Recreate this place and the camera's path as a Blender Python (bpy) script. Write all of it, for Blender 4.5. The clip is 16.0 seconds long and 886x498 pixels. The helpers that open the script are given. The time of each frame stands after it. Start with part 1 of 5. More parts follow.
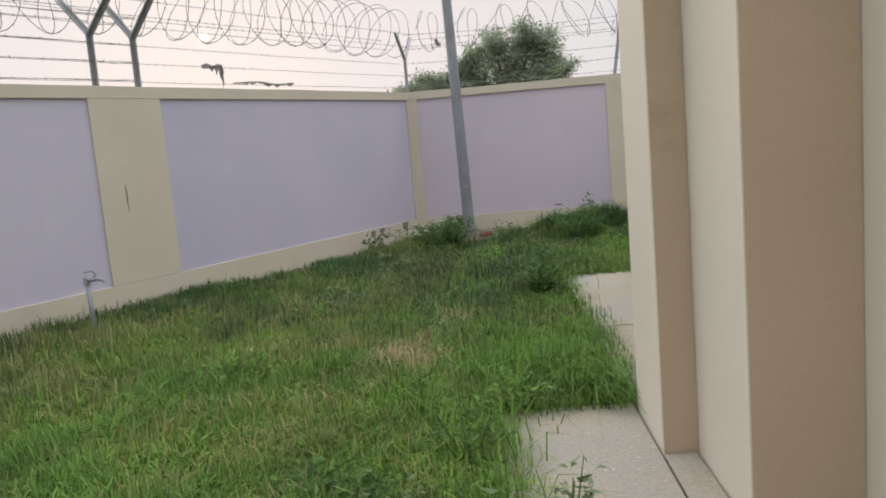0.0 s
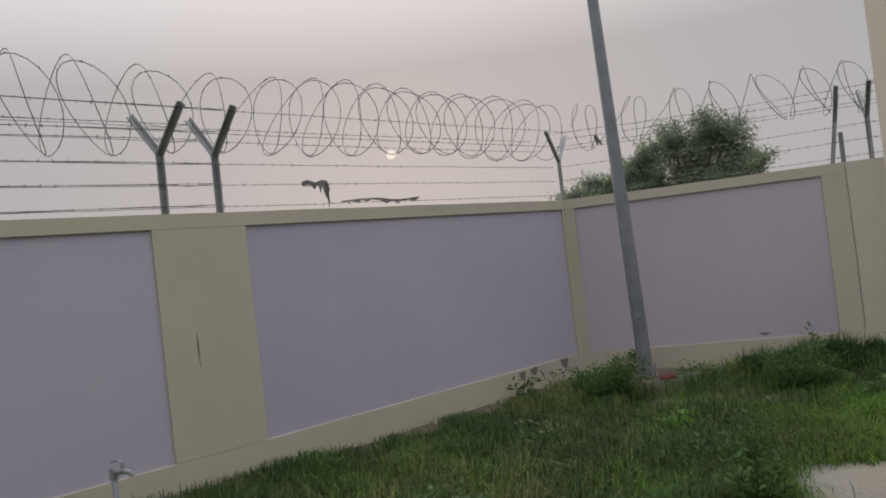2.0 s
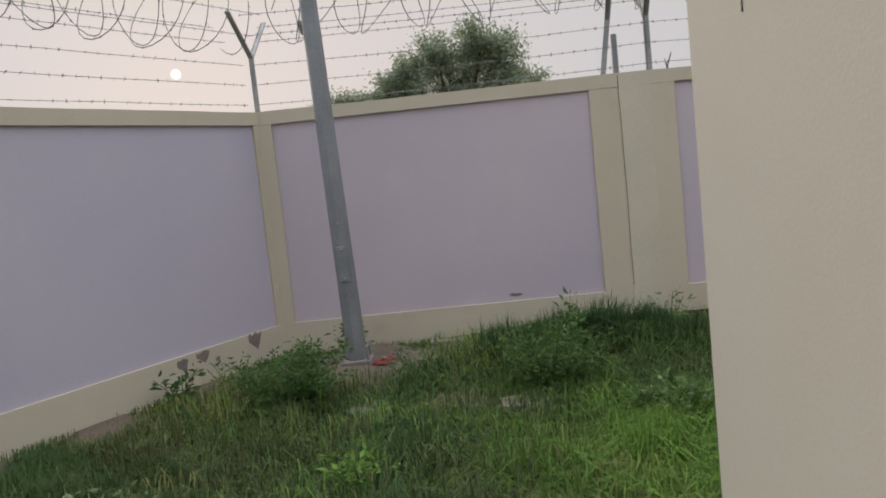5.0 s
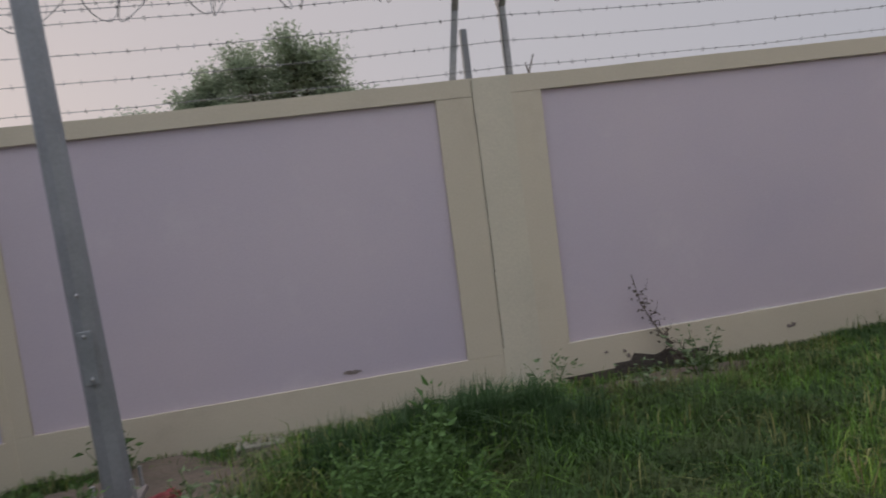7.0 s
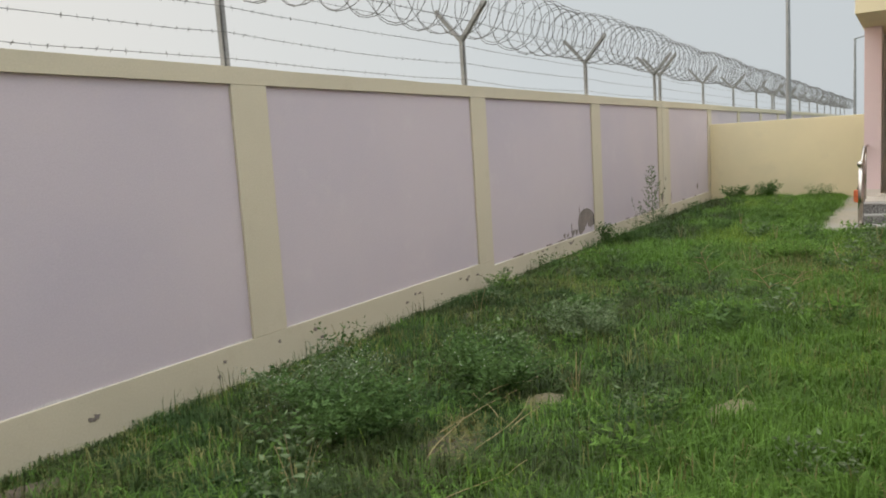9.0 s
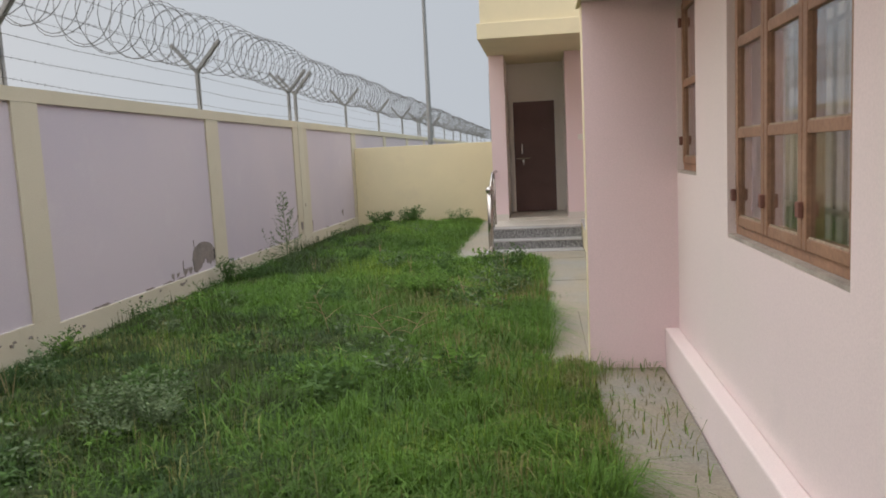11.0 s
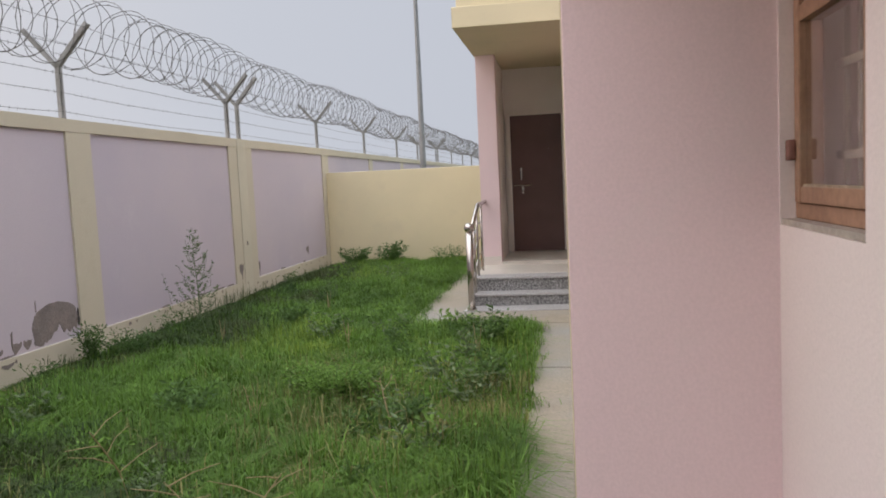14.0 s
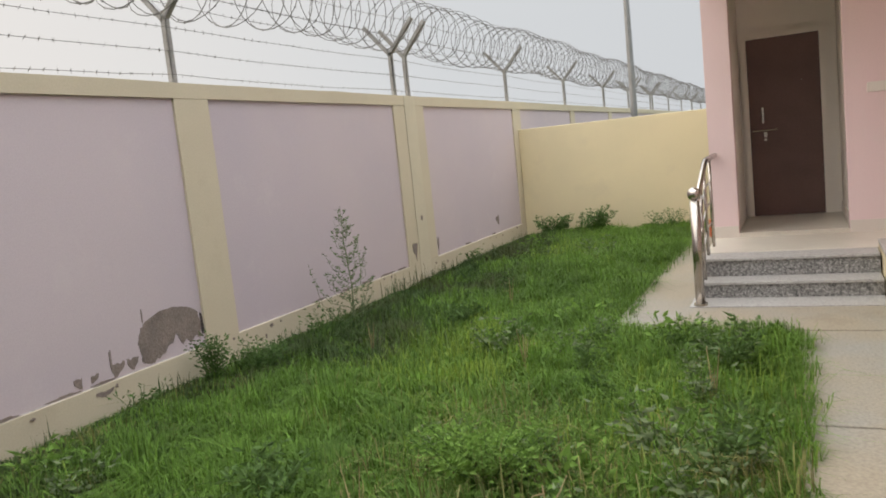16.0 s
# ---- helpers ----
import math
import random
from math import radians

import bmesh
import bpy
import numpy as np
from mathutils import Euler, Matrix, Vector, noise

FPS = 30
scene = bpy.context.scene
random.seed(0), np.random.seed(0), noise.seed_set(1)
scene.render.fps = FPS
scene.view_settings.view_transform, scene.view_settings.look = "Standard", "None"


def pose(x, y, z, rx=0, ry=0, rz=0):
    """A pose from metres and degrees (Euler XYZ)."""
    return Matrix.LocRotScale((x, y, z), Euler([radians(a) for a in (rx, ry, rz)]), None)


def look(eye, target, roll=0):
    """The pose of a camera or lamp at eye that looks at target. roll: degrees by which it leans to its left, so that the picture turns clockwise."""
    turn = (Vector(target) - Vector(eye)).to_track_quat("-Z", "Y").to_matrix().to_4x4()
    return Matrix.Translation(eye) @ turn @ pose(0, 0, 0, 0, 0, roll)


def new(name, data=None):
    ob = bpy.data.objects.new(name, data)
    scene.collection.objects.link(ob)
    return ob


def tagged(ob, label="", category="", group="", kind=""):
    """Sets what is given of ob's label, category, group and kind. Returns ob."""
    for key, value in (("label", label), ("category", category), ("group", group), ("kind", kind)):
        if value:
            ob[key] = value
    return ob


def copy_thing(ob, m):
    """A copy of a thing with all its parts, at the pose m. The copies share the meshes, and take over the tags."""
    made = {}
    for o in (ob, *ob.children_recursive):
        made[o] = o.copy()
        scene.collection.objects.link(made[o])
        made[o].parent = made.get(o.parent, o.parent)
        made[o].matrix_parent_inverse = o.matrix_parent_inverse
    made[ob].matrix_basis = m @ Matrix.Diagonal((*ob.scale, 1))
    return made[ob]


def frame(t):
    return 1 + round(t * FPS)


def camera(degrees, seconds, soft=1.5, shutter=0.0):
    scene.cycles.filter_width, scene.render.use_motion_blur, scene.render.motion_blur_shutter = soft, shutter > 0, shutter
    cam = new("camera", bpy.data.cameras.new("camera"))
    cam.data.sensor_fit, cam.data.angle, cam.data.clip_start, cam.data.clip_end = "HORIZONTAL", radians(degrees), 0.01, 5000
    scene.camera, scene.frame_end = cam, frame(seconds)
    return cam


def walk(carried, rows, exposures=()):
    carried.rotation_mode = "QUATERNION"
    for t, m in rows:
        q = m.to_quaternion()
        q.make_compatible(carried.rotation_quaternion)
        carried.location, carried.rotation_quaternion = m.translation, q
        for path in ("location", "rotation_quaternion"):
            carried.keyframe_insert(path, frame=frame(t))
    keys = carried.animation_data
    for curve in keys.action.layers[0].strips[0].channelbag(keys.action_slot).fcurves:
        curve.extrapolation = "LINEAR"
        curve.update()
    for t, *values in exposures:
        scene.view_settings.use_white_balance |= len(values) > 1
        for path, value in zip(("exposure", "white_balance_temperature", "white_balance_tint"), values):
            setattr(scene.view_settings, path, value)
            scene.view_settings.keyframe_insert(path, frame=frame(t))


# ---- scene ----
cam = camera(59.2, 16.0, soft=1.8, shutter=0.2)
PATH = [
    (0, (1.175, 3.157, 1.481), (1.048, 5.136, 1.217), -4.8),
    (0.5, (1.204, 3.717, 1.482), (0.967, 5.686, 1.218), -5.6),
    (1, (1.184, 4.364, 1.505), (0.893, 6.332, 1.295), -5.2),
    (1.5, (1.253, 4.948, 1.646), (0.794, 6.893, 1.576), -6.1),
    (2, (1.282, 5.443, 1.666), (0.728, 7.364, 1.711), -6.6),
    (2.5, (1.332, 5.989, 1.641), (0.852, 7.93, 1.677), -7.5),
    (3, (1.398, 6.539, 1.647), (0.979, 8.495, 1.648), -8.2),
    (3.5, (1.461, 6.965, 1.582), (1.253, 8.952, 1.491), -7.1),
    (4, (1.72, 7.505, 1.55), (1.704, 9.497, 1.377), -5.6),
    (4.2, (1.84, 7.693, 1.58), (1.831, 9.684, 1.384), -5.5),
    (6.3, (1.929, 9.668, 1.611), (1.752, 11.654, 1.453), -6.9),
    (6.5, (1.959, 9.833, 1.607), (1.876, 11.828, 1.495), -6.8),
    (7, (2.009, 10.364, 1.656), (2.383, 12.321, 1.484), -7.3),
    (7.5, (2.147, 10.785, 1.676), (2.809, 12.661, 1.466), -8.7),
    (8, (2.392, 11.182, 1.663), (3.467, 12.854, 1.442), -7.3),
    (8.5, (2.622, 11.442, 1.626), (4.095, 12.762, 1.328), -4.7),
    (9, (3.019, 11.639, 1.654), (4.714, 12.671, 1.404), -3.6),
    (9.5, (3.272, 11.672, 1.658), (4.951, 12.736, 1.442), -6.9),
    (10, (3.605, 11.807, 1.596), (5.462, 12.538, 1.456), -4.9),
    (10.2, (3.849, 11.768, 1.596), (5.815, 12.112, 1.47), -3.0),
    (12.3, (6.002, 11.223, 1.574), (7.966, 11.472, 1.287), -2.6),
    (12.5, (6.207, 11.215, 1.564), (8.174, 11.483, 1.315), -2.7),
    (13, (6.75, 11.222, 1.594), (8.724, 11.483, 1.401), -2.6),
    (13.5, (7.324, 11.208, 1.572), (9.293, 11.504, 1.39), -2.7),
    (14, (7.91, 11.215, 1.573), (9.878, 11.528, 1.404), -2.7),
    (14.5, (8.436, 11.158, 1.591), (10.377, 11.607, 1.412), -3.3),
    (15, (8.961, 11.206, 1.608), (10.852, 11.816, 1.384), -4.5),
    (15.5, (9.488, 11.345, 1.577), (11.3155, 12.0955, 1.322), -5.4),
    (16, (10.052, 11.512, 1.583), (11.852, 12.351, 1.344), -5.9),
]
EXPOSURES = [(0.0, 0.1, 6300, 11), (0.5, 0.05, 6300, 12), (1.0, -0.12, 6300, 11), (1.5, -0.56, 6300, 12), (2.0, -0.7, 6300, 12), (2.5, -0.55, 6300, 12),
             (3.0, -0.5, 6300, 12), (3.5, -0.4, 6300, 12), (4.0, -0.2, 6350, 11), (6.3, -0.45, 6250, 13), (6.5, -0.58, 6200, 13), (7.0, -0.55, 6150, 15), (7.5, -0.08, 6250, 13),
             (8.0, -0.3, 6400, 10), (8.5, 0.1, 6550, 7), (9.0, 0.2, 6650, 5), (9.5, 0.18, 6650, 6), (10.0, 0.05, 6600, 9), (10.2, -0.15, 6500, 9),
             (12.3, 0.4, 6400, 9), (12.5, 0.35, 6400, 9), (13.0, 0.12, 6350, 12), (13.5, 0.04, 6350, 12), (14.0, 0.1, 6350, 13), (15.0, 0.2, 6450, 11), (16.0, 0.28, 6800, 9)]
walk(cam, [(t, look(eye, target, roll)) for t, eye, target, roll in PATH], EXPOSURES)

# ---- world, sun ----
ZENITH = 5.5
SUN_AZ, SUN_EL = radians(-19.0), radians(8.6)   # azimuth from +y towards +x
SUN_DIR = Vector((math.sin(SUN_AZ) * math.cos(SUN_EL), math.cos(SUN_AZ) * math.cos(SUN_EL), math.sin(SUN_EL)))
world = bpy.data.worlds.new("hazy_sky")
scene.world = world
world.use_nodes = True
wn, wl = world.node_tree.nodes, world.node_tree.links
wn.clear()
sky = wn.new("ShaderNodeTexSky")
sky.sky_type, sky.sun_disc = "NISHITA", False
sky.sun_elevation, sky.sun_rotation = SUN_EL, SUN_AZ
sky.dust_density, sky.air_density = 4.0, 1.0
bg_sky = wn.new("ShaderNodeBackground")
bg_sky.inputs[1].default_value = 0.0018
wl.new(sky.outputs[0], bg_sky.inputs[0])
# thick haze: warm towards the low sun, blue-grey on the far side
tc = wn.new("ShaderNodeTexCoord")
dot = wn.new("ShaderNodeVectorMath")
dot.operation = "DOT_PRODUCT"
dot.inputs[1].default_value = SUN_DIR
wl.new(tc.outputs["Generated"], dot.inputs[0])
ramp = wn.new("ShaderNodeValToRGB")
rng = wn.new("ShaderNodeMapRange")
rng.inputs[1].default_value, rng.inputs[2].default_value = -1.0, 1.0
wl.new(dot.outputs["Value"], rng.inputs[0])
wl.new(rng.outputs[0], ramp.inputs[0])
ramp.color_ramp.elements[0].position, ramp.color_ramp.elements[0].color = 0.0, (0.43, 0.465, 0.52, 1)
ramp.color_ramp.elements[1].position, ramp.color_ramp.elements[1].color = 1.0, (0.80, 0.73, 0.70, 1)
mid = ramp.color_ramp.elements.new(0.55)
mid.color = (0.535, 0.56, 0.60, 1)
mid2 = ramp.color_ramp.elements.new(0.92)
mid2.color = (0.72, 0.69, 0.68, 1)
sep = wn.new("ShaderNodeSeparateXYZ")
wl.new(tc.outputs["Generated"], sep.inputs[0])
lift = wn.new("ShaderNodeMapRange")   # an overcast sky is brighter overhead
lift.inputs[1].default_value, lift.inputs[2].default_value = 0.25, 1.0
lift.inputs[3].default_value, lift.inputs[4].default_value = 1.0, ZENITH
wl.new(sep.outputs[2], lift.inputs[0])
bg_haze = wn.new("ShaderNodeBackground")
wl.new(lift.outputs[0], bg_haze.inputs[1])
wl.new(ramp.outputs[0], bg_haze.inputs[0])
add = wn.new("ShaderNodeAddShader")
wl.new(bg_sky.outputs[0], add.inputs[0])
wl.new(bg_haze.outputs[0], add.inputs[1])
wout = wn.new("ShaderNodeOutputWorld")
wl.new(add.outputs[0], wout.inputs[0])

sun_data = bpy.data.lights.new("sun", "SUN")
sun_data.energy, sun_data.angle, sun_data.color = 0.8, radians(20), (1.0, 0.80, 0.66)
sun = new("sun", sun_data)
sun.matrix_world = look(SUN_DIR * 50, (0, 0, 0))


# ---- materials ----
def material(name, color, rough=0.8, var=0.12, scale=3.0, fine=60.0, bump=0.15, metal=0.0, tint=None, random_amount=0.0, streak=0.0, dirt=None):
    """Painted or natural surface: colour varied at a large and a fine scale, fine relief, optional stains of a second colour."""
    m = bpy.data.materials.new(name)
    m.use_nodes = True
    n, l = m.node_tree.nodes, m.node_tree.links
    b = n["Principled BSDF"]
    b.inputs["Roughness"].default_value, b.inputs["Metallic"].default_value = rough, metal
    co = n.new("ShaderNodeTexCoord")
    big, small = n.new("ShaderNodeTexNoise"), n.new("ShaderNodeTexNoise")
    big.inputs["Scale"].default_value, big.inputs["Detail"].default_value = scale, 6
    small.inputs["Scale"].default_value, small.inputs["Detail"].default_value = fine, 4
    mapping = n.new("ShaderNodeMapping")
    mapping.inputs["Scale"].default_value = (1, 1, 1.0 - streak)
    l.new(co.outputs["Object"], mapping.inputs[0])
    l.new(mapping.outputs[0], big.inputs["Vector"])
    l.new(co.outputs["Object"], small.inputs["Vector"])
    mix1 = n.new("ShaderNodeMix")
    mix1.data_type = "RGBA"
    c2 = tint or tuple(c * (1 - 2.2 * var) for c in color)
    mix1.inputs["A"].default_value, mix1.inputs["B"].default_value = (*color, 1), (*c2, 1)
    r1 = n.new("ShaderNodeMapRange")
    r1.inputs[1].default_value, r1.inputs[2].default_value = 0.40, 0.72
    l.new(big.outputs["Fac"], r1.inputs[0])
    l.new(r1.outputs[0], mix1.inputs["Factor"])
    mix2 = n.new("ShaderNodeMix")
    mix2.data_type, mix2.blend_type = "RGBA", "MULTIPLY"
    mix2.inputs["Factor"].default_value = 1.0
    r2 = n.new("ShaderNodeMapRange")
    r2.inputs[1].default_value, r2.inputs[2].default_value = 0.3, 0.7
    r2.inputs[3].default_value, r2.inputs[4].default_value = 1 - var, 1 + var * 0.5
    l.new(small.outputs["Fac"], r2.inputs[0])
    l.new(mix1.outputs["Result"], mix2.inputs["A"])
    l.new(r2.outputs[0], mix2.inputs["B"])
    last = mix2.outputs["Result"]
    if dirt:
        dcol, amount = dirt
        d = n.new("ShaderNodeTexNoise")
        d.inputs["Scale"].default_value, d.inputs["Detail"].default_value, d.inputs["Roughness"].default_value = 1.7, 9, 0.7
        l.new(co.outputs["Object"], d.inputs["Vector"])
        rd = n.new("ShaderNodeMapRange")
        rd.inputs[1].default_value, rd.inputs[2].default_value = 0.56, 0.74
        rd.inputs[4].default_value = amount
        l.new(d.outputs["Fac"], rd.inputs[0])
        mixd = n.new("ShaderNodeMix")
        mixd.data_type = "RGBA"
        mixd.inputs["B"].default_value = (*dcol, 1)
        l.new(rd.outputs[0], mixd.inputs["Factor"])
        l.new(last, mixd.inputs["A"])
        last = mixd.outputs["Result"]
    if random_amount:
        geo = n.new("ShaderNodeNewGeometry")
        rr = n.new("ShaderNodeMapRange")
        rr.inputs[3].default_value, rr.inputs[4].default_value = 1 - random_amount, 1 + random_amount
        l.new(geo.outputs["Random Per Island"], rr.inputs[0])
        mix3 = n.new("ShaderNodeMix")
        mix3.data_type, mix3.blend_type = "RGBA", "MULTIPLY"
        mix3.inputs["Factor"].default_value = 1.0
        l.new(last, mix3.inputs["A"])
        l.new(rr.outputs[0], mix3.inputs["B"])
        last = mix3.outputs["Result"]
    l.new(last, b.inputs["Base Color"])
    if bump:
        bp = n.new("ShaderNodeBump")
        bp.inputs["Strength"].default_value, bp.inputs["Distance"].default_value = bump, 0.01
        l.new(small.outputs["Fac"], bp.inputs["Height"])
        l.new(bp.outputs[0], b.inputs["Normal"])
    return m


def leaf_material(name, color, tint, random_amount=0.3, through_light=0.3):
    m = material(name, color, 0.6, 0.15, 1.2, 25.0, 0.0, tint=tint, random_amount=random_amount)
    n, l = m.node_tree.nodes, m.node_tree.links
    b = n["Principled BSDF"]
    b.inputs["Specular IOR Level"].default_value = 0.15
    tr = n.new("ShaderNodeBsdfTranslucent")
    mix = n.new("ShaderNodeMixShader")
    mix.inputs[0].default_value = through_light
    l.new(b.inputs["Base Color"].links[0].from_socket, tr.inputs["Color"])
    l.new(b.outputs[0], mix.inputs[1])
    l.new(tr.outputs[0], mix.inputs[2])
    l.new(mix.outputs[0], n["Material Output"].inputs["Surface"])
    return m


LAVENDER = material("lavender_paint", (0.475, 0.428, 0.478), 0.85, 0.05, 0.55, 90, 0.08, tint=(0.43, 0.39, 0.46), dirt=((0.52, 0.475, 0.50), 0.5))
MAUVE = material("mauve_paint", (0.505, 0.432, 0.455), 0.85, 0.05, 0.55, 90, 0.08, tint=(0.455, 0.395, 0.435), dirt=((0.55, 0.49, 0.49), 0.5))
CREAM = material("cream_paint", (0.525, 0.46, 0.342), 0.85, 0.06, 1.4, 80, 0.12, tint=(0.49, 0.43, 0.32), dirt=((0.36, 0.30, 0.22), 0.35))
PALE_CREAM = material("pale_cream_strip", (0.545, 0.49, 0.37), 0.9, 0.07, 2.2, 70, 0.1, tint=(0.50, 0.455, 0.345), dirt=((0.38, 0.33, 0.25), 0.3))
YELLOW = material("yellow_paint", (0.68, 0.585, 0.38), 0.85, 0.06, 0.8, 80, 0.1, tint=(0.62, 0.54, 0.355), dirt=((0.52, 0.45, 0.33), 0.35))
BEIGE = material("beige_paint", (0.56, 0.50, 0.395), 0.85, 0.04, 0.9, 90, 0.08, tint=(0.53, 0.47, 0.36))
PINK = material("pink_paint", (0.76, 0.59, 0.595), 0.8, 0.05, 0.6, 90, 0.1, tint=(0.72, 0.575, 0.57), dirt=((0.70, 0.60, 0.575), 0.5))
PALE = material("pale_soffit_paint", (0.66, 0.60, 0.54), 0.85, 0.05, 1.0, 90, 0.05)
PORCH_WHITE = material("porch_distemper", (0.80, 0.75, 0.69), 0.85, 0.04, 1.0, 90, 0.06, tint=(0.76, 0.70, 0.63))
PLASTER = material("bare_plaster", (0.235, 0.19, 0.165), 0.95, 0.25, 6, 70, 0.6, tint=(0.17, 0.14, 0.125))
PUTTY = material("old_putty", (0.42, 0.34, 0.24), 0.9, 0.2, 30, 90, 0.4)
SILL = material("plaster_sill", (0.44, 0.38, 0.32), 0.95, 0.15, 6, 70, 0.4)
PALE_PINK = material("pale_pink_paint", (0.77, 0.645, 0.625), 0.8, 0.05, 0.6, 90, 0.1, tint=(0.73, 0.64, 0.595), dirt=((0.66, 0.575, 0.55), 0.4))
WHITE_FLAKE = material("white_flaking_paint", (0.55, 0.51, 0.50), 0.95, 0.12, 12, 90, 0.5)
CRACK = material("crack_shadow", (0.06, 0.05, 0.045), 1.0, 0.2, 8, 60, 0.3)
CONCRETE = material("concrete", (0.28, 0.24, 0.178), 0.9, 0.2, 1.3, 55, 0.3, tint=(0.25, 0.24, 0.21), dirt=((0.19, 0.16, 0.115), 0.7))
GRANITE = material("speckled_granite", (0.36, 0.35, 0.34), 0.35, 0.7, 38, 70, 0.03, tint=(0.07, 0.07, 0.07))
# foot slab, treads and ramp top: paler than the riser granite
GRANITE_TOP = material("paler_granite", (0.42, 0.41, 0.39), 0.45, 0.25, 40, 120, 0.03, tint=(0.27, 0.26, 0.25))
TILE = material("pale_floor_tile", (0.60, 0.56, 0.48), 0.3, 0.06, 2, 40, 0.02)
SOIL = material("thatch_and_soil", (0.075, 0.10, 0.03), 1.0, 0.25, 1.3, 30, 0.8, tint=(0.11, 0.095, 0.045))
EARTH = material("bare_earth", (0.135, 0.10, 0.07), 1.0, 0.25, 4, 40, 0.9, tint=(0.085, 0.065, 0.045))
HOLLOW_SHADE = material("shaded_hollow_soil", (0.075, 0.06, 0.048), 1.0, 0.25, 7, 50, 0.9, tint=(0.05, 0.04, 0.032))
SAND = material("sandy_soil", (0.29, 0.235, 0.155), 1.0, 0.2, 5, 70, 0.6, tint=(0.21, 0.17, 0.11))
STEEL = material("grey_steel", (0.33, 0.325, 0.315), 0.55, 0.15, 5, 60, 0.1, metal=0.3, dirt=((0.13, 0.08, 0.05), 0.5))
POLE_PAINT = material("galvanised_pole", (0.24, 0.245, 0.25), 0.5, 0.1, 4, 50, 0.06, metal=0.3)
WIRE = material("galvanised_wire", (0.17, 0.165, 0.16), 0.5, 0.15, 6, 60, 0.0, metal=0.5)
CHROME = material("stainless_steel", (0.46, 0.42, 0.38), 0.24, 0.05, 8, 90, 0.0, metal=1.0)
WOOD = material("varnished_wood", (0.34, 0.19, 0.115), 0.55, 0.2, 3.5, 40, 0.15, tint=(0.25, 0.135, 0.08), dirt=((0.42, 0.31, 0.22), 0.4))
RED_BROWN = material("red_brown_primer", (0.20, 0.085, 0.06), 0.7, 0.15, 9, 60, 0.2)
DOOR_WOOD = material("dark_brown_laminate", (0.135, 0.072, 0.06), 0.5, 0.10, 2.5, 45, 0.06)
CURTAIN = material("curtain_cloth", (0.64, 0.59, 0.55), 0.95, 0.08, 4, 80, 0.1)
TAN = material("tan_return", (0.42, 0.31, 0.205), 0.85, 0.04, 0.9, 90, 0.08, tint=(0.38, 0.28, 0.185), dirt=((0.28, 0.20, 0.13), 0.5))
BARK = material("bark", (0.12, 0.095, 0.07), 0.95, 0.2, 9, 50, 0.6)
CLOTH = leaf_material("weathered_cloth", (0.42, 0.40, 0.38), (0.34, 0.32, 0.305), 0.1, 0.5)
STRAW = leaf_material("dry_stalks", (0.37, 0.30, 0.16), (0.27, 0.21, 0.11), 0.25, 0.25)
GRASS = leaf_material("grass_blades", (0.125, 0.225, 0.038), (0.080, 0.150, 0.028), 0.42, 0.38)
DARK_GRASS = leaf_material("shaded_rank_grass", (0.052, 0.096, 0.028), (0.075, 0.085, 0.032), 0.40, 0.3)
TALL_GRASS = leaf_material("tall_dark_grass", (0.055, 0.100, 0.036), (0.042, 0.075, 0.030), 0.3, 0.25)
DRY_GRASS = leaf_material("half_dry_grass", (0.24, 0.23, 0.085), (0.16, 0.17, 0.06), 0.30, 0.3)
WEED = leaf_material("weed_leaves", (0.10, 0.17, 0.05), (0.06, 0.115, 0.036), 0.35, 0.35)
BRIGHT_WEED = leaf_material("fresh_leaves", (0.17, 0.29, 0.06), (0.13, 0.23, 0.05), 0.3, 0.35)
YELLOW_GREEN = leaf_material("yellowish_grass", (0.20, 0.285, 0.045), (0.15, 0.235, 0.038), 0.35, 0.38)
# leaf colour lightened to carry the haze in front of the tree
TREE_LEAF = leaf_material("hazed_tree_leaves", (0.30, 0.34, 0.22), (0.23, 0.275, 0.18), 0.30, 0.6)
PALE_WEED = leaf_material("pale_weed_leaves", (0.17, 0.22, 0.11), (0.12, 0.17, 0.08), 0.3, 0.3)
PETAL = material("white_petals", (0.58, 0.60, 0.50), 0.7, 0.05, 5, 50, 0.0)
ORANGE = material("orange_plastic", (0.60, 0.13, 0.05), 0.5, 0.1, 5, 50, 0.05)
SWITCH = material("white_plastic", (0.72, 0.68, 0.62), 0.4, 0.03, 5, 50, 0.0)


def glass_material():
    m = bpy.data.materials.new("window_glass")
    m.use_nodes = True
    b = m.node_tree.nodes["Principled BSDF"]
    b.inputs["Base Color"].default_value = (0.9, 0.92, 0.92, 1)
    b.inputs["Roughness"].default_value = 0.04
    b.inputs["Transmission Weight"].default_value = 1.0
    b.inputs["IOR"].default_value = 1.45
    return m


GLASS = glass_material()


# ---- building helpers ----
def box(bm, x0, x1, y0, y1, z0, z1, bevel=0.0):
    """A box between two corners, added to bm; its edges may be rounded."""
    r = bmesh.ops.create_cube(bm, size=1.0)
    bmesh.ops.scale(bm, vec=(x1 - x0, y1 - y0, z1 - z0), verts=r["verts"])
    bmesh.ops.translate(bm, vec=((x0 + x1) / 2, (y0 + y1) / 2, (z0 + z1) / 2), verts=r["verts"])
    if bevel:
        edges = list({e for v in r["verts"] for e in v.link_edges})
        bmesh.ops.bevel(bm, geom=edges, offset=bevel, segments=2, affect="EDGES", profile=0.5)


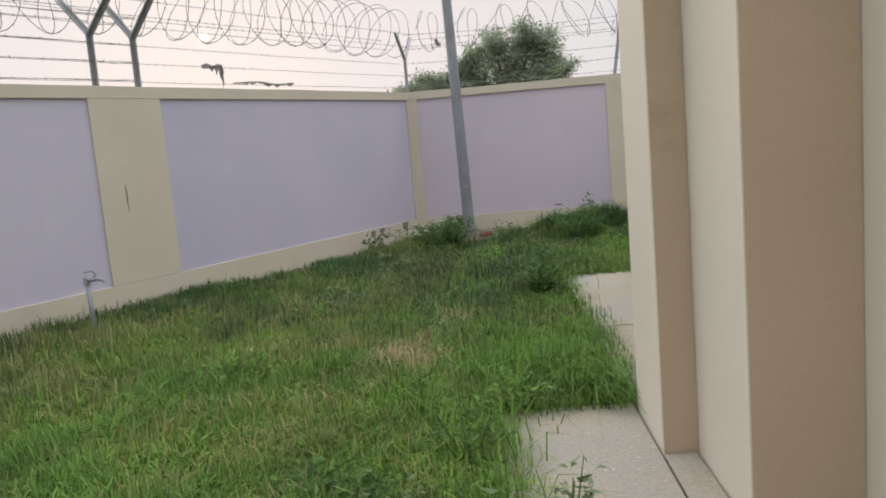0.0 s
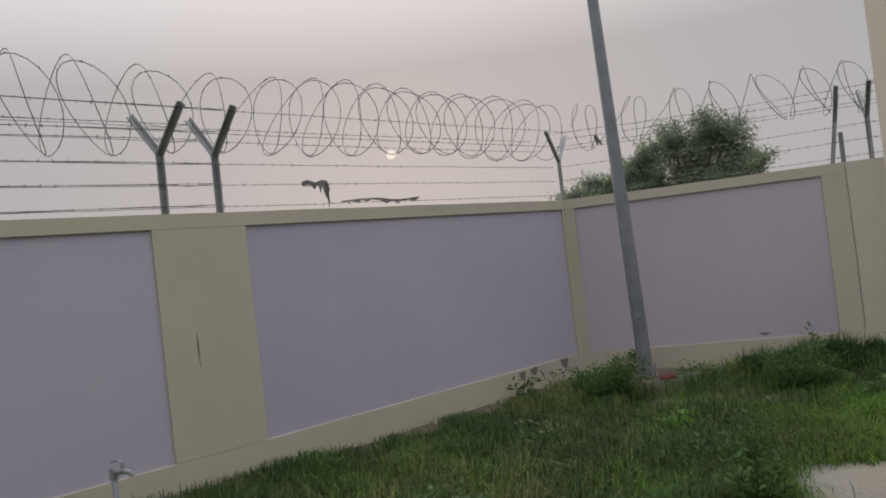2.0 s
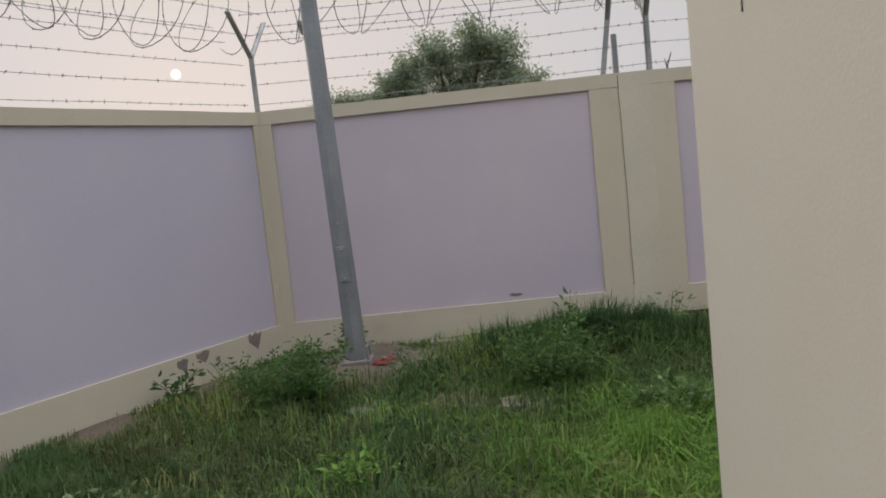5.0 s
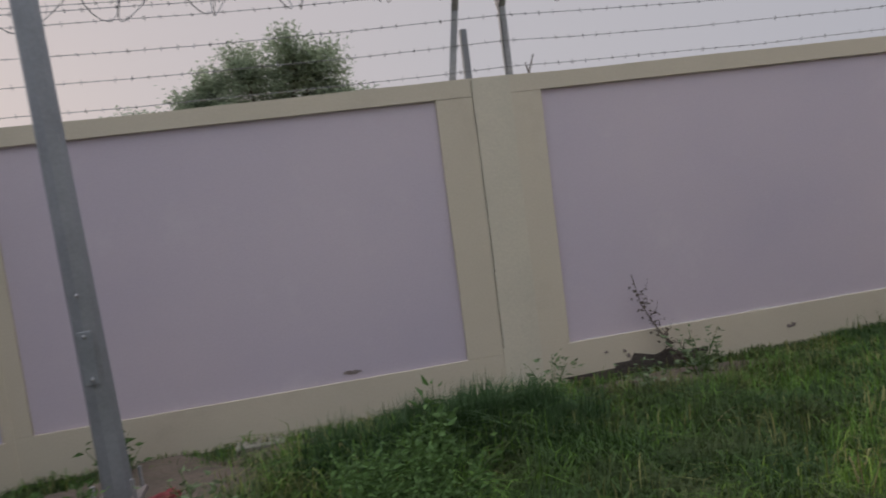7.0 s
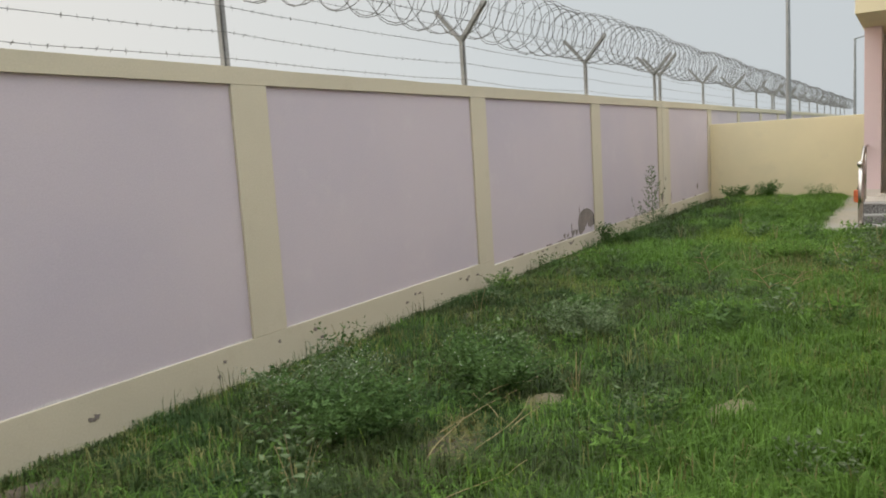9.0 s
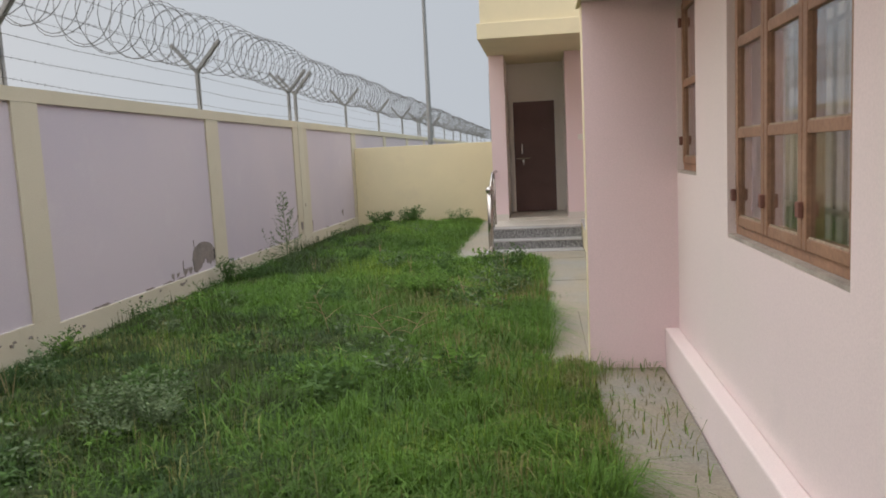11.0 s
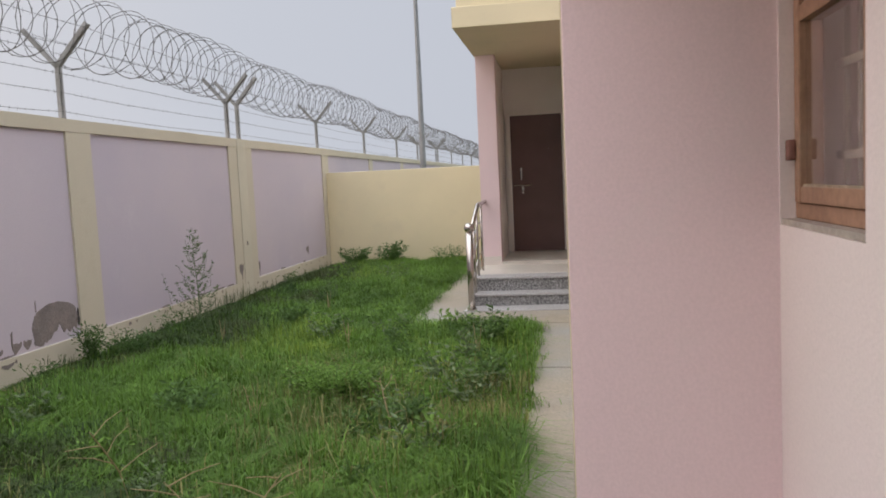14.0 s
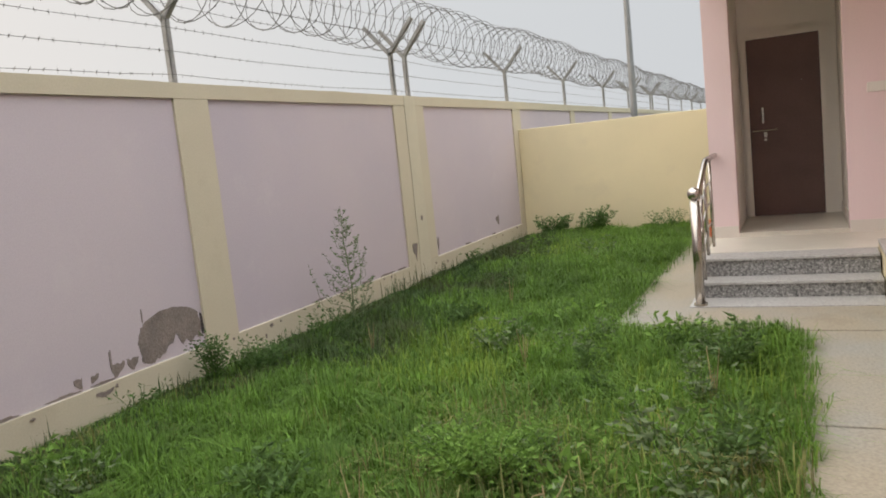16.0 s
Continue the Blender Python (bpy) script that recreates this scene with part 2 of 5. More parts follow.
def tube(bm, points, radius, sides=6, radius_end=None):
    """A round bar along points, tapering to radius_end."""
    pts = [Vector(p) for p in points]
    rings = []
    for i, p in enumerate(pts):
        d = (pts[min(i + 1, len(pts) - 1)] - pts[max(i - 1, 0)]).normalized()
        a = d.cross(Vector((0, 0, 1)) if abs(d.z) < 0.95 else Vector((1, 0, 0))).normalized()
        b = d.cross(a)
        k = i / max(1, len(pts) - 1)
        r = radius + ((radius_end if radius_end is not None else radius) - radius) * k
        rings.append([bm.verts.new(p + (a * math.cos(2 * math.pi * j / sides) + b * math.sin(2 * math.pi * j / sides)) * r) for j in range(sides)])
    for r0, r1 in zip(rings, rings[1:]):
        for j in range(sides):
            bm.faces.new((r0[j], r0[(j + 1) % sides], r1[(j + 1) % sides], r1[j]))
    bm.faces.new(rings[0])
    bm.faces.new(list(reversed(rings[-1])))


def ball(bm, p, r, seg=12):
    s = bmesh.ops.create_uvsphere(bm, u_segments=seg, v_segments=max(6, seg // 2), radius=r)
    bmesh.ops.translate(bm, vec=p, verts=s["verts"])


def mesh_of(name, bm, mat):
    bmesh.ops.recalc_face_normals(bm, faces=bm.faces)
    me = bpy.data.meshes.new(name)
    bm.to_mesh(me)
    bm.free()
    me.materials.append(mat)
    return me


def part(name, bm, mat, parent, label="", smooth=False):
    me = mesh_of(name, bm, mat)
    if smooth:
        me.shade_smooth()
    ob = new(name, me)
    ob.parent = parent
    if label:
        tagged(ob, label)
    return ob


def box_part(name, b, mat, parent, label="", bevel=0.0):
    bm = bmesh.new()
    box(bm, *b, bevel)
    return part(name, bm, mat, parent, label)


def thing(name, label, category, group="", kind="", m=None):
    ob = new(name)
    ob.empty_display_size = 0.1
    tagged(ob, label, category, group, kind)
    if m is not None:
        ob.matrix_world = m
    return ob


def solid(name, bm, mat, label, category="", kind="structure", m=None):
    ob = new(name, mesh_of(name, bm, mat))
    tagged(ob, label, category, "", kind)
    if m is not None:
        ob.matrix_world = m
    return ob


def raw_mesh(name, verts, faces_n, mat):
    """A mesh straight from numpy: verts (n, 3), faces (m, 3 or 4)."""
    me = bpy.data.meshes.new(name)
    k = faces_n.shape[1]
    me.vertices.add(len(verts))
    me.vertices.foreach_set("co", verts.astype(np.float32).ravel())
    me.loops.add(faces_n.size)
    me.loops.foreach_set("vertex_index", faces_n.astype(np.int32).ravel())
    me.polygons.add(len(faces_n))
    me.polygons.foreach_set("loop_start", np.arange(0, faces_n.size, k, dtype=np.int32))
    me.update(calc_edges=True)
    me.materials.append(mat)
    return me


# ---- ground ----
bm = bmesh.new()
N = 60
grid = {}
for i in range(N + 1):
    for j in range(N + 1):
        x, y = -30 + 70 * i / N, -15 + 55 * j / N
        inside = -6 < x < 30 and 0 < y < 16
        grid[i, j] = bm.verts.new((x, y, -0.03 + (0.025 * noise.noise((x * 0.9, y * 0.9, 0)) if inside else 0)))
for i in range(N):
    for j in range(N):
        bm.faces.new((grid[i, j], grid[i + 1, j], grid[i + 1, j + 1], grid[i, j + 1]))
far = [bm.verts.new(p) for p in ((-2500, -2500, -0.03), (2500, -2500, -0.03), (2500, 2500, -0.03), (-2500, 2500, -0.03))]
cor = [grid[0, 0], grid[N, 0], grid[N, N], grid[0, N]]
sides = [[grid[i, 0] for i in range(N + 1)], [grid[N, j] for j in range(N + 1)], [grid[i, N] for i in range(N, -1, -1)], [grid[0, j] for j in range(N, -1, -1)]]
for k, side in enumerate(sides):
    bm.faces.new([far[k], far[(k + 1) % 4]] + list(reversed(side)))
ground = solid("ground", bm, SOIL, "bare brown soil under the overgrown yard", "ground")


# ---- boundary walls ----
TOP, BASE, COPE, RECESS = 2.245, 0.30, 2.37, 0.024


def boundary_wall(name, m, start, end, pillars, paint, label):
    """A rendered wall along local x with its inner face at y = 0: plinth, coping, pillars and recessed painted panels."""
    bm = bmesh.new()
    box(bm, start, end, 0.064, 0.21, -0.3, TOP)
    wall = solid(name, bm, CREAM, label, "wall", m=m)
    bm = bmesh.new()
    n = int((end - start) / 0.35)
    for i in range(n):
        a, b = start + (end - start) * i / n, start + (end - start) * (i + 1) / n
        dz0, dz1 = 0.012 * noise.noise((a * 1.3, 3, start)), 0.012 * noise.noise((b * 1.3, 3, start))
        lo = [bm.verts.new(p) for p in ((a, -0.002, TOP), (b, -0.002, TOP), (b, 0.225, TOP), (a, 0.225, TOP))]
        hi = [bm.verts.new(p) for p in ((a, -0.002, COPE + dz0), (b, -0.002, COPE + dz1), (b, 0.225, COPE + dz1), (a, 0.225, COPE + dz0))]
        for q in ((lo[0], lo[1], hi[1], hi[0]), (hi[0], hi[1], hi[2], hi[3]), (lo[2], lo[3], hi[3], hi[2]), (lo[3], lo[2], lo[1], lo[0])):
            bm.faces.new(q)
    bmesh.ops.remove_doubles(bm, verts=bm.verts, dist=0.0005)
    part("coping", bm, CREAM, wall, "uneven cream coping")
    last = start
    for a, b in pillars:
        base = BASE if a < 11.5 or start == 0.0 else BASE - 0.07
        box_part("plinth", (last, b, 0.0, 0.060, -0.3, base), CREAM, wall, "cream plinth chipped along its foot")
        if a - last > 0.05:
            box_part("panel", (last, a, RECESS, 0.061, base, TOP), paint, wall)
            if start < 0 and 4 < a < 24:
                bm = bmesh.new()
                n_e = int((a - last) / 0.03)
                for i in range(n_e):
                    u0, u1 = last + (a - last) * i / n_e, last + (a - last) * (i + 1) / n_e
                    h0, h1 = (0.003 + 0.020 * max(0, noise.noise((q * 4, 9, 1)) + 0.15) + 0.012 * abs(noise.noise((q * 25, 2, 4))) for q in (u0, u1))
                    bm.faces.new([bm.verts.new(p) for p in ((u0, 0.020, base + 0.001), (u1, 0.020, base + 0.001), (u1, 0.022, base + h1), (u0, 0.022, base + h0))])
                bmesh.ops.remove_doubles(bm, verts=bm.verts, dist=0.0005)
                part("flaking_edge", bm, WHITE_FLAKE, wall, "white flaking paint along the panel foot")
        box_part("pillar", (a, b, 0.0, 0.0605, base, TOP), CREAM, wall, bevel=0.004)
        if b - a > 0.6 and start < 0:
            bm = bmesh.new()
            e = a + 0.34 * (b - a)
            # middle third of a twin pillar, coloured paler than its two sides
            box_part("centre_strip", (e, e + 0.37 * (b - a), -0.0045, -0.0005, -0.2, COPE - 0.004), PALE_CREAM, wall, "paler cream strip between twin pillars")
            pts = [(e + 0.006 + 0.012 * noise.noise((z * 2, a, 1)), -0.0065, z) for z in np.linspace(0.35, 2.36, 12)]
            for p, q in zip(pts, pts[1:]):
                v = [bm.verts.new(c) for c in ((p[0] - 0.0025, p[1], p[2]), (p[0] + 0.0025, p[1], p[2]), (q[0] + 0.0025, q[1], q[2]), (q[0] - 0.0025, q[1], q[2]))]
                bm.faces.new(v)
            part("joint_crack", bm, CRACK, wall, "thin dark joint between twin pillars")
        last = b
    if end - last > 0.05:
        box_part("plinth", (last, end, 0.0, 0.060, -0.3, BASE), CREAM, wall)
        box_part("panel", (last, end, RECESS, 0.061, BASE, TOP), paint, wall)
    return wall


NORTH_PILLARS = [(-0.16, 0.12), (3.17, 3.98), (7.295, 7.67), (11.0, 11.36), (14.93, 15.33), (18.67, 19.51), (23.1, 23.5)]
FAR_PILLARS = [(26.95 + 3.85 * i, 27.3 + 3.85 * i) for i in range(13)]
wall_north = boundary_wall("wall_north", pose(0, 16, 0), -0.16, 76.0, NORTH_PILLARS + FAR_PILLARS, MAUVE, "cream boundary wall with recessed mauve panels")
WEST_LEN = 20.0
WEST_ANGLE = math.degrees(math.atan2(4.26, 2.36))
wc, ws = math.cos(radians(WEST_ANGLE)), math.sin(radians(WEST_ANGLE))
WEST = pose(-WEST_LEN * wc, 16 - WEST_LEN * ws, 0, 0, 0, WEST_ANGLE)
west_pillars = [(WEST_LEN - b, WEST_LEN - a) for a, b in ((-0.1, 0.07), (4.87, 5.75), (9.15, 9.5), (13.0, 13.4), (17.0, 17.4))][::-1]
wall_west = boundary_wall("wall_west", WEST, 0.0, WEST_LEN + 0.1, west_pillars, LAVENDER, "cream boundary wall with recessed lavender panels")

# low yellow cross wall
bm = bmesh.new()
box(bm, 23.3, 23.52, 4.0, 15.996, -0.3, 1.88, 0.008)
wall_cross = solid("wall_cross", bm, YELLOW, "low plain yellow cross wall", "wall")


# ---- house ----
bm = bmesh.new()
HX, HY = 2.68, 10.58
def slab(b, bevel=0.0):
    box(bm, *b, bevel)

slab((HX, 2.98, 7.2, 11.12, -0.3, 3.4), 0.006)                 # west wall
house_west = solid("wall_house_west", bm, BEIGE, "plain beige house wall with a hairline crack", "wall")
box_part("plinth", (HX - 0.009, HX - 0.001, 7.202, 11.128, -0.3, 0.24), BEIGE, house_west)
box_part("crack", (HX - 0.003, HX - 0.001, 10.62, 10.627, 1.95, 3.39), CRACK, house_west)
bm = bmesh.new()
slab((1.88, 3.2, 6.6, 7.2, -0.3, 3.4), 0.005)
pier_w = solid("wall_house_pier", bm, BEIGE, "beige projecting pier of the house with a tan return", "wall")
# south returns coloured browner and darker than the beige west faces
box_part("return_face", (1.885, 2.039, 6.594, 6.5985, -0.29, 3.4), TAN, pier_w, "tan return face")
bm = bmesh.new()
slab((2.04, 3.2, 5.88, 6.592, -0.3, 3.4))
step_w = solid("wall_house_step", bm, BEIGE, "beige stepped house wall with a tan return", "wall")
box_part("return_face", (2.045, 2.439, 5.874, 5.8785, -0.29, 3.4), TAN, step_w, "tan return face")
bm = bmesh.new()
slab((2.44, 3.2, -6.0, 5.872, -0.3, 3.4))
solid("wall_house_south", bm, BEIGE, "beige house wall", "wall")
# front wall with two window openings
W1 = (7.27, 8.89, 1.11, 2.58)
W2 = (9.70, 10.372, 1.40, 2.58)
bm = bmesh.new()
for b in ((2.982, W1[0], 10.38, HY, -0.3, 3.3), (W1[0], W1[1], 10.38, HY, -0.3, W1[2]), (W1[0], W1[1], 10.38, HY, W1[3], 3.3),
          (W1[1], W2[0], 10.38, HY, -0.3, 3.3), (W2[0], W2[1], 10.38, HY, -0.3, W2[2]), (W2[0], W2[1], 10.38, HY, W2[3], 3.3), (W2[1], 10.379, 10.38, HY, -0.3, 3.3)):
    slab(b)
solid("wall_house_front", bm, PALE_PINK, "pale pink rendered house wall with two window openings", "wall")
bm = bmesh.new()
slab((2.982, 10.378, HY + 0.001, 10.68, -0.3, 0.30), 0.012)
solid("plinth_house_front", bm, PALE_PINK, "pale pink plinth along the house wall", "plinth")
bm = bmesh.new()
slab((10.38, 10.58, 9.4, 11.209, -0.3, 3.3), 0.004)
pier_front = solid("wall_house_pier_front", bm, PINK, "pink projecting pier of the house", "wall")
box_part("end_face", (10.383, 10.577, 11.2092, 11.2125, 0.0, 2.59), YELLOW, pier_front, "yellow painted end face")
bm = bmesh.new()
slab((3.2, 10.6, 10.602, 11.213, 2.603, 2.75))
solid("ceiling_canopy", bm, PALE, "pale soffit of the roof overhang", "ceiling")
bm = bmesh.new()
slab((3.2, 10.6, 11.2135, 11.243, 2.595, 3.5), 0.008)
solid("trim_fascia", bm, YELLOW, "yellow roof fascia", "fascia")
bm = bmesh.new()
slab((10.582, 19.198, 9.3, 9.55, -0.3, 3.3))
solid("wall_house_recess", bm, PINK, "pink house wall behind the path", "wall")
# rooms behind: back and roof
bm = bmesh.new()
slab((3.0, 17.0, -6.0, 10.57, 3.42, 3.6))
solid("ceiling_house", bm, PALE, "flat concrete house roof", "ceiling")
bm = bmesh.new()
slab((3.0, 10.4, 7.0, 7.1, -0.3, 3.4))
solid("wall_room_back", bm, PALE, "pale wall inside the room", "wall")

# porch block
PX, DX = 19.2, 20.8
bm = bmesh.new()
slab((PX, PX + 0.2, 12.15, 12.42, -0.3, 3.358))
slab((PX, PX + 0.2, 9.2, 11.06, -0.3, 3.358))
wall_porch = solid("wall_porch", bm, PINK, "pink porch wall beside a deep doorway", "wall")
box_part("skirting", (PX - 0.012, PX - 0.001, 12.152, 12.425, 0.34, 0.47), PALE, wall_porch)
box_part("skirting", (PX - 0.012, PX - 0.001, 9.6, 11.058, 0.34, 0.47), PALE, wall_porch)
bm = bmesh.new()
slab((PX + 0.202, DX, 12.16, 12.42, -0.3, 3.358))
slab((PX + 0.202, DX, 10.8, 11.05, -0.3, 3.358))
slab((DX, DX + 0.2, 9.2, 12.42, -0.3, 3.358))
slab((DX + 0.2, 23.298, 12.2, 12.42, -0.3, 3.358))
wall_recess = solid("wall_recess", bm, PORCH_WHITE, "off-white walls lining the doorway recess", "wall")
box_part("skirting", (PX + 0.21, DX - 0.001, 11.051, 11.062, 0.39, 0.52), PALE, wall_recess)
bm = bmesh.new()
slab((17.1, 23.28, 9.2, 12.45, 3.36, 3.60), 0.006)
slab((17.16, 23.28, 9.2, 12.40, 3.60, 4.5), 0.006)
slab((17.1, 23.28, 9.2, 12.46, 4.5, 4.58), 0.006)
solid("ceiling_porch", bm, YELLOW, "yellow porch roof with parapet", "roof")

# ---- pavements ----
PAVE = [(1.10, 2.43, 2.0, 5.0), (1.10, 1.868, 5.012, 7.28), (1.88, 2.43, 5.012, 5.865), (1.88, 2.03, 5.876, 6.585), (1.90, 2.67, 7.31, 9.0), (1.90, 2.67, 9.012, 10.44), (1.90, 2.67, 10.452, 11.35),
        (3.4, 5.7, 10.69, 11.30), (5.712, 8.0, 10.69, 11.3), (8.012, 10.37, 10.69, 11.22), (10.38, 12.4, 11.21, 11.60), (10.60, 12.4, 9.58, 11.209),
        (12.412, 14.3, 9.58, 11.58), (14.312, 16.28, 9.58, 11.58), (16.292, 18.9, 10.8, 13.0), (18.912, 23.28, 12.46, 13.05)]
pavement = thing("pavement", "worn pale concrete apron round the house", "pavement", kind="structure")
for k, (x0, x1, y0, y1) in enumerate(PAVE):
    box_part("slab", (x0, x1, y0, y1, -0.2, 0.012 + 0.004 * ((k * 7) % 3)), CONCRETE, pavement, bevel=0.006)

# old paint splashes on the apron
rnd_p = random.Random(12)
bm = bmesh.new()
for k in range(110):
    px_, py_ = (1.93 - abs(rnd_p.gauss(0, 0.22)), rnd_p.uniform(3.4, 6.9)) if k < 80 else (rnd_p.uniform(10.7, 12.2), rnd_p.uniform(11.25, 11.55))
    if 1.12 < px_ < 1.86 or k >= 80:
        r0 = rnd_p.uniform(0.002, 0.009)
        bm.faces.new([bm.verts.new((px_ + r0 * rnd_p.uniform(0.5, 1.2) * math.cos(a * 0.9), py_ + 1.4 * r0 * rnd_p.uniform(0.5, 1.2) * math.sin(a * 0.9), 0.0235)) for a in range(7)])
solid("paint_splash", bm, material("dried_paint", (0.42, 0.38, 0.31), 0.8, 0.1, 8, 60, 0.1), "dried pale paint splashes on the concrete apron", "stain", kind="stuff")

# bare spots
BARE = [(7.48, 13.66, 0.34, 0.22, SAND), (7.70, 12.55, 0.36, 0.2, SAND), (9.6, 14.2, 0.4, 0.25, SAND), (0.85, 15.05, 1.05, 1.0, EARTH), (2.0, 15.62, 0.9, 0.22, EARTH), (4.65, 15.62, 1.05, 0.36, EARTH), (-0.41, 14.85, 0.36, 0.5, EARTH), (-0.90, 13.98, 0.34, 0.48, EARTH), (-1.36, 13.12, 0.32, 0.48, EARTH), (-1.76, 12.42, 0.28, 0.42, EARTH), (6.6, 13.85, 0.45, 0.26, EARTH), (9.67, 15.37, 0.45, 0.22, EARTH)]
for x, y, rx, ry, mat in BARE:
    bm = bmesh.new()
    c = bm.verts.new((x, y, 0.09 if (x, y) == (0.85, 15.05) else 0.012))
    ring = []
    for k in range(28):
        a = 2 * math.pi * k / 28
        w = 1 + 0.35 * noise.noise((math.cos(a) * 1.5 + x, math.sin(a) * 1.5 + y, 0.3))
        ring.append(bm.verts.new((x + rx * w * math.cos(a), y + ry * w * math.sin(a), -0.05)))
    mids = [bm.verts.new(((c.co.x + v.co.x * 2) / 3, (c.co.y + v.co.y * 2) / 3, c.co.z * 0.7 - 0.006)) for v in ring]
    for k in range(28):
        bm.faces.new((c, mids[k], mids[(k + 1) % 28]))
        bm.faces.new((mids[k], ring[k], ring[(k + 1) % 28], mids[(k + 1) % 28]))
    solid("bare_soil", bm, mat, "patch of bare dry earth in the grass", "soil", kind="stuff")

# broken pieces of concrete lying in the corner
for x, y, w, d, a in ((1.15, 13.86, 0.5, 0.28, 8), (1.72, 13.78, 0.42, 0.2, -12), (2.15, 13.62, 0.36, 0.2, 4), (1.6, 15.83, 0.36, 0.14, 5)):
    bm = bmesh.new()
    box(bm, -w / 2, w / 2, -d / 2, d / 2, -0.03, 0.03, 0.012)
    bmesh.ops.subdivide_edges(bm, edges=bm.edges[:], cuts=2)
    for v in bm.verts:
        v.co += Vector((0.07 * noise.noise(v.co * 5 + Vector((x, y, 0))), 0.05 * noise.noise(v.co * 4 + Vector((y, x, 3))), 0))
    piece = thing("concrete_fragment", "broken pale concrete fragment lying on bare earth", "rubble", "concrete fragments in the corner", m=pose(x, y, 0.0, 2, 3, a))
    part("fragment", bm, CONCRETE, piece)

# ---- peeled plaster on the walls ----
def patch(parent, u, z, rx, rz, v, seed, mat=PLASTER, label="patch of bare grey plaster where paint has peeled"):
    bm = bmesh.new()
    n = 34
    lo, hi = [], []
    for k in range(n):
        a = 2 * math.pi * k / n
        w = 1 + 0.7 * noise.noise((math.cos(a) * 1.3 + seed * 3.1, math.sin(a) * 1.3, seed)) + 0.4 * noise.noise((math.cos(a) * 4 + seed, math.sin(a) * 4, 2)) + 0.2 * noise.noise((a * 9, seed, 5))
        p = (u + rx * w * math.cos(a), z + rz * w * math.sin(a))
        hi.append(bm.verts.new((p[0], v - 0.003 - 0.0007 * (seed % 9), p[1])))
        lo.append(bm.verts.new((p[0] * 1.0, v + 0.002, p[1])))
    bm.faces.new(hi)
    for k in range(n):
        bm.faces.new((hi[k], lo[k], lo[(k + 1) % n], hi[(k + 1) % n]))
    part("peeled_patch", bm, mat, parent, label)

PV = RECESS


def shard(parent, u, z, w, h, v, seed, lean=0.0):
    """A pointed scar hanging from a broken edge of paint."""
    bm = bmesh.new()
    rnd = random.Random(seed)
    ring = []
    for k in range(9):
        t = k / 8
        ring.append((u - w / 2 + w * t, z + h * (0.5 + 0.35 * rnd.random())))
    for k in range(8, -1, -1):
        t = k / 8
        ring.append((u - w / 2 + w * t * 0.9 + lean * (1 - abs(2 * t - 1)), z - h * (1 - abs(2 * t - 1)) * (0.7 + 0.5 * rnd.random())))
    hi = [bm.verts.new((p[0], v - 0.003, p[1])) for p in ring]
    lo = [bm.verts.new((p[0], v + 0.002, p[1])) for p in ring]
    bm.faces.new(hi)
    for k in range(len(hi)):
        bm.faces.new((hi[k], lo[k], lo[(k + 1) % len(hi)], hi[(k + 1) % len(hi)]))
    part("peeled_patch", bm, PLASTER, parent, "pointed scar of bare plaster in peeling paint")


def dome_patch(parent, u, z, rx, rz, v):
    """A rounded scar of bare plaster with a ragged, broken lower edge."""
    bm = bmesh.new()
    ring = []
    for k in range(41):
        a = math.pi * k / 40
        w = 1 + 0.05 * noise.noise((a * 3, 1, 7)) + 0.05 * noise.noise((a * 11, 4, 2))
        ring.append((u + rx * w * math.cos(a), z + rz * w * math.sin(a) ** 0.8))
    for k in range(1, 30):
        t = k / 30
        foot = -0.15 + 0.10 * math.exp(-((t - 0.55) / 0.13) ** 2) + 0.06 * max(0.0, t - 0.6) / 0.4
        ring.append((u - rx + 2 * rx * t, z + foot + 0.05 * noise.noise((t * 13, 3, 3))))
    hi = [bm.verts.new((p[0], v - 0.004, p[1])) for p in ring]
    lo = [bm.verts.new((p[0], v + 0.002, p[1])) for p in ring]
    bm.faces.new(hi)
    for k in range(len(hi)):
        bm.faces.new((hi[k], lo[k], lo[(k + 1) % len(hi)], hi[(k + 1) % len(hi)]))
    part("peeled_patch", bm, PLASTER, parent, "large rounded scar of bare brown plaster")


dome_patch(wall_north, 14.57, 0.43, 0.33, 0.19, PV)
shard(wall_north, 14.33, 0.28, 0.17, 0.05, PV, 1, 0.03)
shard(wall_north, 14.16, 0.30, 0.11, 0.055, PV, 2)
shard(wall_north, 14.02, 0.30, 0.13, 0.06, PV, 3, -0.03)
shard(wall_north, 13.81, 0.29, 0.07, 0.04, PV, 4, -0.03)
shard(wall_north, 13.67, 0.29, 0.07, 0.05, PV, 5, 0.03)
shard(wall_north, 13.86, 0.17, 0.16, 0.03, 0.0, 12)
patch(wall_north, 13.96, 0.38, 0.008, 0.06, PV, 5)
patch(wall_north, 14.30, 0.62, 0.006, 0.05, PV, 3)
patch(wall_north, 14.915, 0.42, 0.012, 0.09, PV, 6, CRACK, "dark crack beside the pillar")
shard(wall_north, 18.85, 0.42, 0.14, 0.13, -0.001, 7, 0.02)
shard(wall_north, 19.60, 0.38, 0.06, 0.12, PV, 8)
shard(wall_north, 21.95, 0.44, 0.16, 0.09, PV, 9, 0.05)
patch(wall_north, 19.12, 0.8, 0.03, 0.03, -0.004, 10)
patch(wall_north, 2.3, 0.36, 0.07, 0.015, PV, 11)
# flat dark patch: the shade of the hollow is put into its soil colour
patch(wall_north, 4.72, -0.03, 0.62, 0.13, 0.0, 12, HOLLOW_SHADE, "soil patch coloured dark as the shaded hollow under the wall foot")
random.seed(5)
